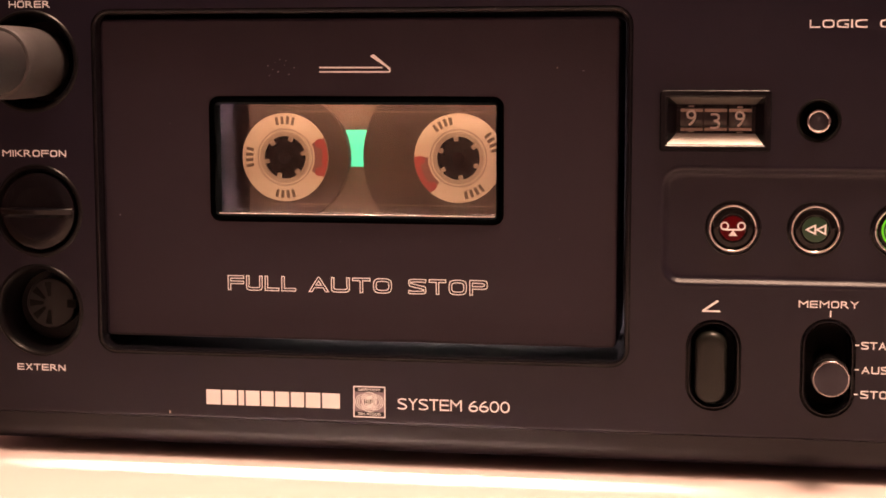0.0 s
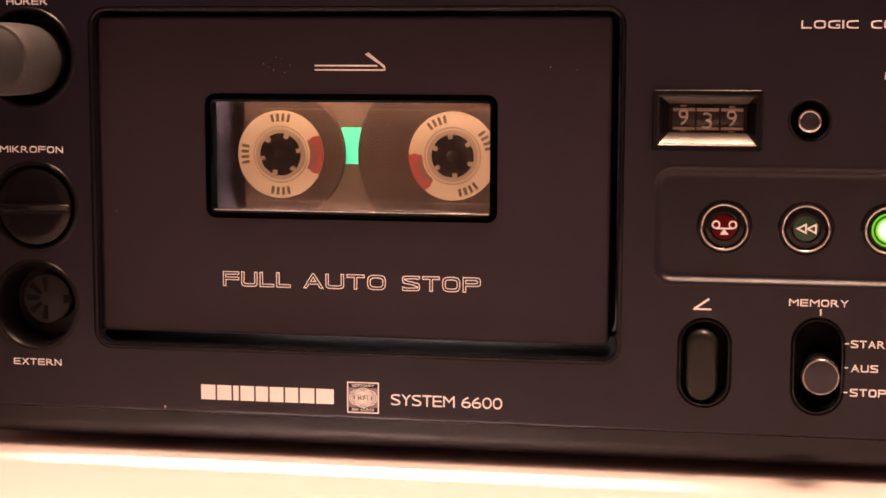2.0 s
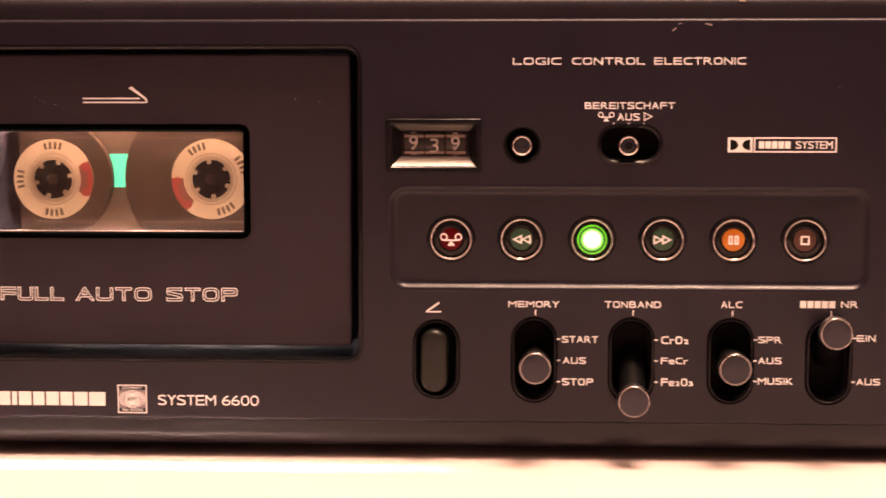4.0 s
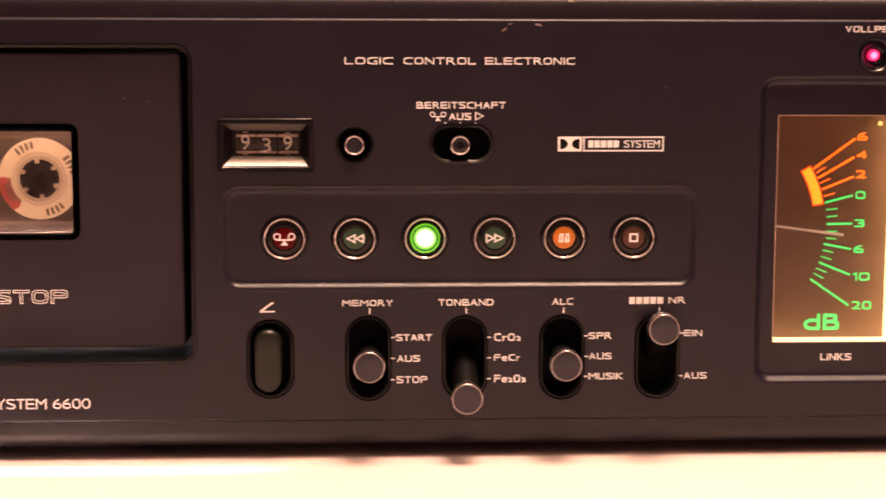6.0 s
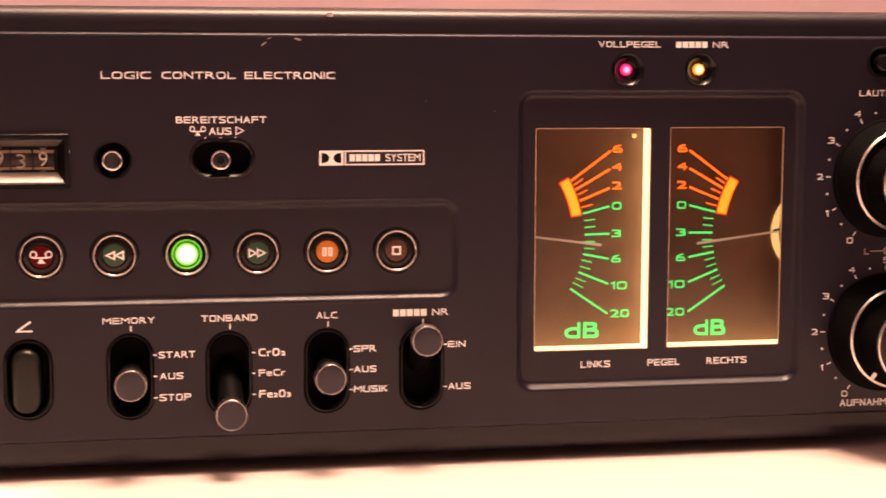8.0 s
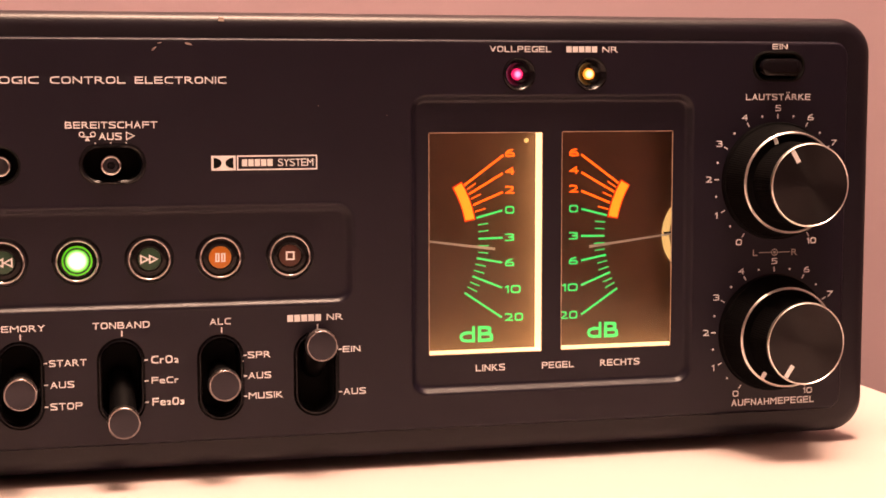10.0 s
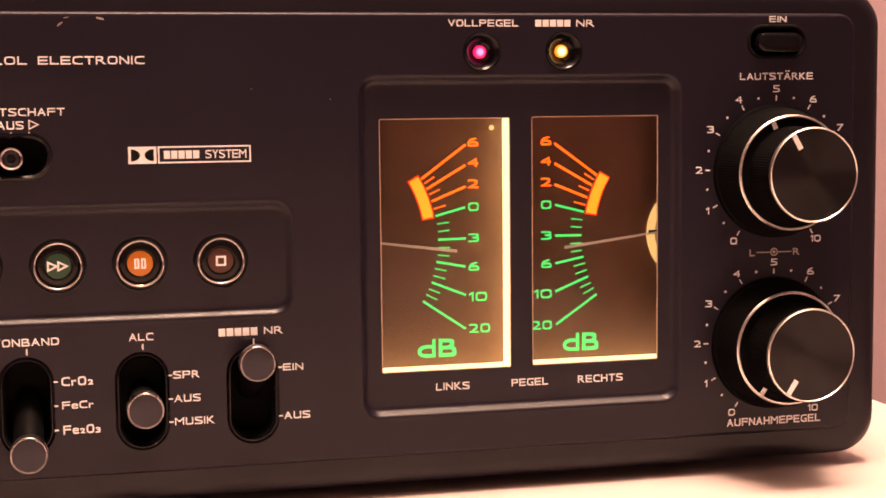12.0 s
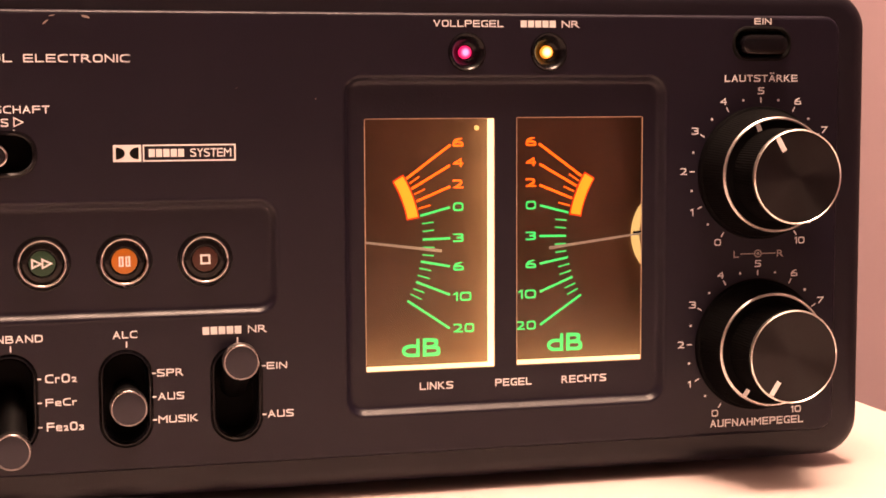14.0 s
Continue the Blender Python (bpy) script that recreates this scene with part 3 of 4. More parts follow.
bm = loft(B(), rr(-173.2, -103.4, 65.0, 94.4, 2.4), [(-0.1, 3.0), (0.0, 2.45), (0.5, 2.25), (1.3, 2.4), (1.7, 3.0), (1.9, 5.4)], end=False)
part("window_frame", bm, FRAME, door, "gloss black window frame")
part("window_pane", slab(B(), rr(-172.2, -104.4, 66.0, 93.4, 0.8, 3)(), 6.3, 1.0), PANE, door, "clear plastic pane", smooth=False)
# tan strip painted as the highlight along the frame's lower edge
part("sill_highlight", bar(B(), -171.4, 66.85, -105.2, 66.85, 0.22, 3.3, 0.25), GLINT, door, "thin tan strip as a highlight along the window sill", smooth=False)
for words, x0, x1 in (("FULL", -169.3, -152.8), ("AUTO", -149.4, -129.7), ("STOP", -125.6, -107.1)):
    text(words, x0, x1, 48.6, 52.0, 2.85, PRINT, door, outline=True)
bm = bar(B(), -146.5, 100.1, -129.9, 100.1, 0.35, 2.88, 0.05)
bar(bm, -146.5, 101.1, -131.6, 101.1, 0.4, 2.88, 0.05)
part("arrow", slab(bm, [(-129.7, 99.95), (-130.6, 101.1), (-134.5, 103.7), (-133.7, 104.2), (-129.7, 101.0)], 2.87, 0.05), PRINT, door, smooth=False)

for x, z, w in ((-157.8, 100.6, 0.25), (-156.6, 100.0, 0.35), (-155.0, 101.6, 0.2), (-153.9, 99.4, 0.3), (-157.2, 102.2, 0.18), (-154.6, 102.6, 0.2), (-85.4, 100.2, 0.35), (-196.0, 66.0, 0.3),
                (-159.0, 101.4, 0.3), (-156.0, 102.9, 0.25), (-152.6, 101.0, 0.25), (-158.6, 99.2, 0.2), (-142.0, 60.5, 0.15), (-90.5, 62.0, 0.2), (-183.0, 88.0, 0.15)):
    part("dust_speck", slab(B(), [(x, z), (x + w, z + 0.05), (x + 0.8 * w, z + 0.6 * w), (x + 0.1 * w, z + 0.5 * w)], 2.89, 0.02), SPECK, door, smooth=False)

# ---- button tray and its six buttons ----
tray = pocket("button_tray", tray_hole, [(-0.6, 0.0), (-0.3, -0.05), (0.05, -0.06), (0.4, 0.08), (0.75, 0.4), (1.1, 0.75), (1.4, 1.0), (1.8, 1.16), (2.3, 1.2), (2.6, 1.2)], PANEL, deck, "shallow sunken tray round the tape buttons")


def tape_button(cx, lens, label, draw=None):
    cz = 65.3
    ob = part("tape_button", loft(B(), disc(cx, cz, 6.5, 40), [(0, 1.7), (0.1, 1.25), (0.45, 1.05), (0.85, 1.2), (1.05, 1.7)], end=False), BLACK, deck, label)
    part("chrome_ring", loft(B(), disc(cx, cz, 5.45, 40), [(0, 1.8), (0.0, 0.55), (0.06, 0.32), (0.18, 0.16), (0.34, 0.1), (0.5, 0.16), (0.64, 0.34), (0.72, 0.6), (0.75, 1.2)], end=False), CHROME, ob, "chrome ring")
    part("collar", loft(B(), disc(cx, cz, 4.7, 40), [(0, 1.2), (0.5, 0.95), (1.4, 0.9), (1.8, 1.15), (2.0, 1.2)]), SMOKED, ob)
    r = 3.9 if lens is LAMP_GREEN else 2.9
    part("lens", loft(B(), disc(cx, cz, r, 40), [(0, 1.3), (0.1, 0.88), (0.8, 0.8), (2.0, 0.74)]), lens, ob, at=(cx, 0, cz))
    if lens is LAMP_GREEN:
        part("lens_groove", ring_slab(B(), disc(cx, cz, 3.35, 40)(), disc(cx, cz, 2.95, 40)(), 0.86, 0.1), LENS_GREEN, ob, "dark green groove round the lit lens")
    if draw:
        draw(cx, cz, ob)
    return ob


def double_triangle(way):
    def draw(cx, cz, ob):
        for dx in (-1.1, 1.1):
            triangle_symbol(cx + dx, cz, 1.25, way, 0.62, ob, 0.46)
    return draw


def pause_symbol(cx, cz, ob):
    for x in (-0.75, 0.75):
        bm = ring_slab(B(), rr(cx + x - 0.55, cx + x + 0.55, cz - 1.15, cz + 1.15, 0.05, 1)(), rr(cx + x - 0.14, cx + x + 0.14, cz - 0.8, cz + 0.8, 0.05, 1)(), 0.62, 0.06)
        part("symbol", bm, PRINT, ob, "cream printed symbol", smooth=False)


def stop_symbol(cx, cz, ob):
    part("symbol", ring_slab(B(), rr(cx - 1.15, cx + 1.15, cz - 1.15, cz + 1.15, 0.05, 1)(), rr(cx - 0.7, cx + 0.7, cz - 0.7, cz + 0.7, 0.05, 1)(), 0.62, 0.06), PRINT, ob, "cream printed symbol", smooth=False)


tape_button(BUTTONS[0], LENS_RED, "dark red record button", lambda cx, cz, ob: record_symbol(cx, cz + 0.35, 1.28, 0.62, ob, PRINT))
tape_button(BUTTONS[1], LENS_GREEN, "dull green rewind button", double_triangle(-1))
tape_button(BUTTONS[2], LAMP_GREEN, "brightly lit green play button")
tape_button(BUTTONS[3], LENS_GREEN, "dull green fast forward button", double_triangle(1))
tape_button(BUTTONS[4], LENS_ORANGE, "orange pause button", pause_symbol)
tape_button(BUTTONS[5], LENS_BROWN, "brown stop button", stop_symbol)


# ---- lever switches ----
def tube(bm, a, b, ra, rb, n=24, caps=True):
    """A tapered round bar from a to b, in millimetres."""
    a, b = Vector(a), Vector(b)
    d = (b - a).normalized()
    side = d.orthogonal().normalized()
    up = d.cross(side)
    rings = [[bm.verts.new((p + r * (math.cos(2 * math.pi * k / n) * side + math.sin(2 * math.pi * k / n) * up)) * MM) for k in range(n)] for p, r in ((a, ra), (b, rb))]
    for k in range(n):
        bm.faces.new((rings[0][k], rings[0][k - 1], rings[1][k - 1], rings[1][k]))
    if caps:
        bm.faces.new(rings[0])
        bm.faces.new(rings[1])
    return bm


def lever_switch(cx, z_cap):
    steps = [(0.0, 0.0), (0.1, 0.45), (0.3, 0.5), (0.42, 0.1), (0.6, -0.35), (0.85, -0.45), (1.1, -0.2), (1.3, 0.5), (1.35, 0.8)]
    ob = pocket("lever_switch", rr(cx - 6.2, cx + 5.9, 23.0, 45.5, 6.0, 8), steps, BLACK, deck, "black slotted lever switch", False)
    part("well", loft(B(), rr(cx - 4.95, cx + 4.65, 24.25, 44.25, 4.75, 8), [(0, 0.5), (0.1, 9.0)]), PIT, ob)
    part("stem", tube(B(), (cx, 8.0, 34.7), (cx + 0.05, -5.2, z_cap), 3.0, 3.5), KNOB, ob)
    part("cap", loft(B(), disc(cx + 0.05, z_cap, 4.1, 40), [(0.3, -5.0), (0.0, -5.4), (0.0, -8.2), (0.08, -8.45), (0.2, -8.6), (0.34, -8.62), (0.48, -8.55)], start=True, end=False), STEEL, ob, "bright metal cap rim")
    part("cap_face", loft(B(), disc(0, 0, 3.6, 40), [(0, 0.0), (0.15, -0.05), (1.8, -0.05)]), BRUSHED, ob, "spun grey metal face").location = Vector((cx + 0.05, -8.55, z_cap)) * MM - world_place(ob)
    return ob


for c, z_cap in zip(SLOTS, (33.5, 25.2, 33.6, 42.8)):
    lever_switch(c, z_cap)

eject = pocket("eject_button", eject_hole, [(0.0, 0.0), (0.1, 0.45), (0.3, 0.5), (0.42, 0.1), (0.6, -0.35), (0.85, -0.45), (1.1, -0.2), (1.3, 0.5), (1.35, 0.8)], BLACK, deck, "dark olive eject push button in a black slot", False)
part("well", loft(B(), rr(-60.1, -50.3, 25.1, 43.4, 4.8, 8), [(0, 0.5), (0.1, 7.0)]), PIT, eject)
part("cap", loft(B(), rr(-59.3, -52.2, 25.6, 42.2, 3.5), [(0, 6.5), (0, -0.6), (0.25, -1.3), (0.7, -1.8), (1.4, -2.1), (2.2, -2.2)]), OLIVE, eject)

reset = pocket("reset_button", reset_hole, [(-0.3, 0.0), (0.0, -0.15), (0.4, 0.3), (0.5, 6.0)], PIT, deck, "round counter reset button in a black well")
part("cap_ring", loft(B(), disc(-33.4, 89.3, 2.65, 32), [(0, 6.0), (0, -0.8), (0.15, -1.1), (0.4, -1.15), (0.62, -1.0), (0.65, -0.7)], end=False), CHROME, reset, "chrome rim")
part("cap_face", loft(B(), disc(-33.4, 89.3, 2.05, 32), [(0, -0.75), (0.6, -0.85), (1.4, -0.75)]), BRUSHED, reset)

mode = pocket("standby_switch", mode_hole, [(-0.6, 0.0), (-0.5, -0.3), (0.0, -0.4), (0.5, 0.0), (0.6, 0.6)], BLACK, deck, "black slide switch with a small metal knob", False)
part("well", loft(B(), mode_hole, [(0.55, 0.4), (0.7, 8.0)]), PIT, mode)
part("stem", loft(B(), disc(-6.6, 89.3, 2.5, 32), [(0, 7.5), (0, -1.6)]), BLACK, mode)
part("cap_ring", loft(B(), disc(-6.6, 89.3, 2.6, 32), [(0.1, -1.0), (0, -1.5), (0.15, -1.9), (0.4, -1.95), (0.62, -1.8), (0.65, -1.5)], end=False), CHROME, mode, "chrome rim")
part("cap_face", loft(B(), disc(-6.6, 89.3, 2.0, 32), [(0, -1.55), (0.6, -1.65), (1.4, -1.55)]), BRUSHED, mode)

power = pocket("power_button", power_hole, [(-0.5, 0.0), (-0.4, -0.25), (0.0, -0.35), (0.5, 0.1), (0.7, 7.0)], PIT, deck, "black power push button in a black slot")
part("cap", loft(B(), rr(168.4, 180.2, 111.7, 116.4, 2.2), [(0, 6.5), (0, -1.7), (0.2, -2.1), (0.6, -2.3), (1.4, -2.35)]), BLACK, power)

# ---- tape counter ----
counter = part("tape_counter", loft(B(), rr(-67.9, -43.6, 82.5, 96.1, 0.7), [(0, 0.0), (0.0, -1.3), (0.25, -1.6), (1.2, -1.6), (1.6, -1.2)], end=False), BLACK, deck, "three-digit tape counter in a bevelled metal frame")
o, i = rr(-66.3, -45.2, 84.1, 94.9, 0.05, 1)(), rr(-64.3, -46.9, 86.4, 92.9, 0.05, 1)()
a = [0, 2, 4, 6]
for n, (name, m) in enumerate((("upper_bevel", BEVEL), ("side_bevel", BLACK), ("lower_bevel", SILVER), ("side_bevel", BLACK))):
    p, q = a[n], a[(n + 1) % 4]
    bm = B()
    vs = [bm.verts.new((x * MM, y * MM, z * MM)) for (x, z), y in ((o[p], -1.25), (o[q], -1.25), (i[q], 1.6), (i[p], 1.6))]
    back = [bm.verts.new((x * MM, (y + 0.4) * MM, z * MM)) for (x, z), y in ((o[p], -1.25), (o[q], -1.25), (i[q], 1.6), (i[p], 1.6))]
    bm.faces.new(vs)
    bm.faces.new(back[::-1])
    for k in range(4):
        bm.faces.new((vs[k], vs[k - 1], back[k - 1], back[k]))
    part(name, bm, m, counter, smooth=False)
part("well", box(B(), -65.0, -46.2, 11.0, 12.0, 83.0, 96.0), PIT, counter, smooth=False)
for x, digit, dz in ((-60.9, "9", 0.35), (-55.6, "3", -0.35), (-50.2, "9", 0.15)):
    bm = tube(B(), (x - 2.55, 6.3, 89.6), (x + 2.45, 6.3, 89.6), 4.4, 4.4, 40)
    drum = part("digit_drum", bm, DRUM, counter, "black number drum")
    # tan slabs painted in place of the cover's reflections on the drum
    for z0, z1, y in ((90.3, 91.9, 2.33), (87.0, 88.7, 2.48)):
        part("drum_reflection", slab(B(), [(x - 2.5, z0), (x + 2.4, z0), (x + 2.4, z1), (x - 2.5, z1)], y, 0.12), GLINT, drum, smooth=False)
    text(digit, x - 1.25, x + 0.95, 87.7 + dz, 91.3 + dz, 1.85, PRINT, drum, name="digit", stroke=0.13, thick=0.05, square=False)
    for z in (92.1 + dz, 86.5 + dz):
        part("digit_end", bar(B(), x - 0.8, z, x + 0.5, z, 0.4, 1.85, 0.05), DIM_PRINT, drum, smooth=False)
part("counter_pane", slab(B(), rr(-64.3, -46.9, 86.4, 92.9, 0.05, 1)(), 1.55, 0.3), PANE, counter, smooth=False)

# ---- level meters ----
bezel_steps = [(-0.6, 0.0), (-0.3, -0.05), (0.05, -0.06), (0.4, 0.1), (0.75, 0.5), (1.1, 0.95), (1.5, 1.45), (2.0, 1.7), (2.3, 1.75), (2.6, 1.75)]
bm = loft(B(), meter_hole, bezel_steps, end=False)
WINDOWS = [(75.5, 107.0, 37.3, 96.8), (112.3, 144.2, 37.4, 96.9)]
fill(bm, meter_hole(2.6), [rr(*w, 0.3, 1)() for w in WINDOWS], 1.75, 0.6)
bezel = part("meter_bezel", bm, PANEL, deck, "sunken black bezel holding two lit level meters")
for words, x0, x1 in (("LINKS", 88.4, 96.6), ("PEGEL", 107.0, 116.1), ("RECHTS", 123.7, 135.1)):
    text(words, x0, x1, 32.6, 34.4, 1.72, PRINT, bezel)

AXIS = 109.25
MAJOR = [("6", 87.2, 82.3, 98.1, 90.3), ("4", 88.5, 79.9, 98.0, 85.4), ("2", 89.7, 76.9, 98.0, 80.3), ("0", 90.6, 73.4, 97.9, 75.3),
         ("3", 91.2, 67.7, 98.0, 67.8), ("6", 90.7, 62.4, 97.9, 61.0), ("10", 89.5, 57.5, 97.9, 54.1), ("20", 87.3, 53.0, 97.8, 45.9)]
MINOR = [(88.0, 81.2, 90.4, 82.8), (89.2, 78.6, 91.8, 79.8), (90.2, 75.1, 93.1, 75.9), (91.0, 71.5, 93.9, 71.8), (91.2, 69.6, 94.0, 69.9),
         (91.2, 65.8, 94.1, 65.7), (91.1, 64.0, 93.9, 63.7), (90.3, 60.8, 93.2, 60.1), (89.9, 59.1, 92.8, 58.2), (88.8, 55.9, 91.5, 54.8), (88.1, 54.6, 90.8, 53.2)]


def level_meter(n, window, side, label):
    x0, x1, z0, z1 = window
    depth = 9.5

    def at_x(x):
        return x if side > 0 else 2 * AXIS - x

    right = 107.3 if side > 0 else 149.0
    left = 69.0 if side > 0 else 112.0
    ob = part("level_meter", box(B(), left, right, depth, depth + 1, z0 - 0.2, z1 + 0.3), METER_PLATE, deck, label, smooth=False)
    part("lit_floor", box(B(), left, right, 2.36, depth, z0 - 0.8, z0 + 0.02), WALL_GLOW, ob, "meter box floor with lamp light as glow", smooth=False)
    # the left meter's right wall catches the light, so it gets the glow
    part("side_wall", box(B(), right, right + 0.6, 2.36, depth, z0 - 0.2, z1 + 0.3), WALL_GLOW if side > 0 else METER_PLATE, ob, smooth=False)
    part("side_wall", box(B(), left - 0.6, left, 2.36, depth, z0 - 0.2, z1 + 0.3), METER_PLATE, ob, smooth=False)
    part("roof", box(B(), left, right, 2.36, depth, z1 + 0.1, z1 + 0.7), METER_PLATE, ob, smooth=False)
    for k, (num, ax, az, bx, bz) in enumerate(MAJOR):
        m = GLOW_ORANGE if k < 3 else GLOW_GREEN
        part("scale_line", bar(B(), at_x(ax), az, at_x(bx), bz, 0.55, depth - 0.02, 0.1), m, ob, smooth=False)
        w, h = (2.6, 2.1) if len(num) == 1 else (4.5 if num == "10" else 5.2, 2.2)
        nx = 98.7 if side > 0 else 2 * AXIS - 98.9 - w
        zc = (90.9, 86.0, 80.9, 75.4, 67.9, 61.0, 53.6, 45.9)[k]
        text(num, nx, nx + w, zc - h / 2, zc + h / 2, depth - 0.02, m, ob, name="numeral", stroke=0.19)
    for k, (ax, az, bx, bz) in enumerate(MINOR):
        part("scale_tick", bar(B(), at_x(ax), az, at_x(bx), bz, 0.32, depth - 0.02, 0.1), GLOW_ORANGE if k < 3 else GLOW_GREEN, ob, smooth=False)
    cx, cz, r0, r1 = 60.6, 67.7, 27.4, 29.9
    angles = [radians(10.6 + (30.5 - 10.6) * k / 8) for k in range(9)]
    pts = [(at_x(cx + r0 * math.cos(a)), cz + r0 * math.sin(a)) for a in angles] + [(at_x(cx + r1 * math.cos(a)), cz + r1 * math.sin(a)) for a in reversed(angles)]
    rim = [radians(9.8 + 21.5 * k / 8) for k in range(9)]
    border = [(at_x(cx + (r0 - 0.35) * math.cos(a)), cz + (r0 - 0.35) * math.sin(a)) for a in rim] + [(at_x(cx + (r1 + 0.35) * math.cos(a)), cz + (r1 + 0.35) * math.sin(a)) for a in reversed(rim)]
    part("zone_border", slab(B(), border, depth - 0.005, 0.05), GLOW_RED, ob, "red-orange glowing border", smooth=False)
    part("overload_zone", slab(B(), pts, depth - 0.02, 0.1), GLOW_AMBER, ob, "glowing amber overload zone", smooth=False)
    if side > 0:
        text("dB", 85.9, 95.4, 39.3, 43.7, depth - 0.02, GLOW_GREEN, ob, name="unit", stroke=0.2)
        part("screw", loft(B(), disc(104.6, 94.3, 0.65, 16), [(0, depth), (0.1, depth - 0.5), (0.3, depth - 0.55)]), PIVOT, ob)
        part("needle", bar(B(), 69.2, 68.4, 95.6, 64.9, 0.45, depth - 1.0, 0.1, 0.75), NEEDLE, ob, "pale thin needle with lamp light as glow", smooth=False)
    else:
        text("dB", 122.5, 131.6, 39.2, 43.6, depth - 0.02, GLOW_GREEN, ob, name="unit", stroke=0.2)
        part("needle", bar(B(), 148.8, 68.2, 122.6, 64.9, 0.45, depth - 1.0, 0.1, 0.75), NEEDLE, ob, "pale thin needle with lamp light as glow", smooth=False)
        pts = [(156.5 + 12.3 * math.cos(radians(a)), 67.7 + 12.3 * math.sin(radians(a))) for a in range(128, 233, 4)]
        part("pivot_disc", slab(B(), pts, depth - 0.1, 0.4), PIVOT, ob, "cream pivot disc with lamp light as glow", smooth=False)
        arc = [radians(130 + 100 * k / 24) for k in range(25)]
        pts = [(156.5 + 10.2 * math.cos(a), 67.7 + 10.2 * math.sin(a)) for a in arc] + [(156.5 + 9.5 * math.cos(a), 67.7 + 9.5 * math.sin(a)) for a in reversed(arc)]
        part("pivot_groove", slab(B(), pts, depth - 0.5, 0.05), EDGE, ob, smooth=False)
        part("pivot_bar", bar(B(), 144.6, 68.0, 148.9, 68.2, 0.9, depth - 0.6, 0.3), BLACK, ob, smooth=False)
    dust, rng = B(), random.Random(7 + n)
    for k in range(46):
        u, v = rng.random() ** 0.6, rng.random() ** 0.45
        px, pz, size = x0 + 1 + u * (x1 - x0 - 5), z0 + 1 + v * (z1 - z0 - 2), rng.uniform(0.08, 0.3)
        slab(dust, [(px + size * rng.uniform(0.5, 1.2) * math.cos(a), pz + size * 0.6 * math.sin(a)) for a in (0.2, 1.4, 2.6, 3.9, 5.2)], depth - 0.01, 0.02)
    part("dust", dust, DUST, ob, "fine pale dust on the meter plate", smooth=False)
    # cream strip painted for the bright line along the clear pane's edge
    edge = ring_slab(B(), rr(x0, x1, z0, z1, 0.05, 1)(), rr(x0 + 0.22, x1 - 0.22, z0 + 0.22, z1 - 0.22, 0.05, 1)(), 1.98, 0.1)
    part("pane_edge", edge, EDGE, ob, "pane edge with its bright line as cream colour", smooth=False)
    part("meter_pane", slab(B(), rr(x0 + 0.02, x1 - 0.02, z0 + 0.02, z1 - 0.02, 0.2, 1)(), 2.3, 0.4), METER_PANE, ob, "clear plastic pane", smooth=False)
    return ob


level_meter(1, WINDOWS[0], 1, "left level meter with warm lit scale")
level_meter(2, WINDOWS[1], -1, "right level meter with warm lit scale and pivot")


# ---- indicator lamps ----
def indicator_lamp(cx, cz, lens, label):
    ob = part("indicator_lamp", loft(B(), disc(cx, cz, 4.4, 36), [(-0.2, 0.0), (0.0, -0.5), (0.35, -0.65), (0.8, -0.3), (1.6, 1.2), (2.5, 1.8), (2.7, 2.6)]), BLACK, deck, label)
    part("lens", loft(B(), disc(cx, cz, 1.55, 28), [(0, 2.4), (0.05, 1.7), (0.5, 1.45), (1.2, 1.35)]), lens, ob, "glowing lens", at=(cx, 0, cz))
    return ob


indicator_lamp(99.8, 112.1, LAMP_RED, "pink-red lit peak lamp in a black collar")
indicator_lamp(119.8, 112.2, LAMP_YELLOW, "yellow lit lamp in a black collar")


# ---- double knobs ----
def knurled(cx, cz, r, teeth, depth):
    n = teeth * 2

    def outline(inset=0.0):
        return [(cx + (r - inset - (depth if k % 2 else 0)) * math.cos(2 * math.pi * k / n), cz + (r - inset - (depth if k % 2 else 0)) * math.sin(2 * math.pi * k / n)) for k in range(n)]
    return outline


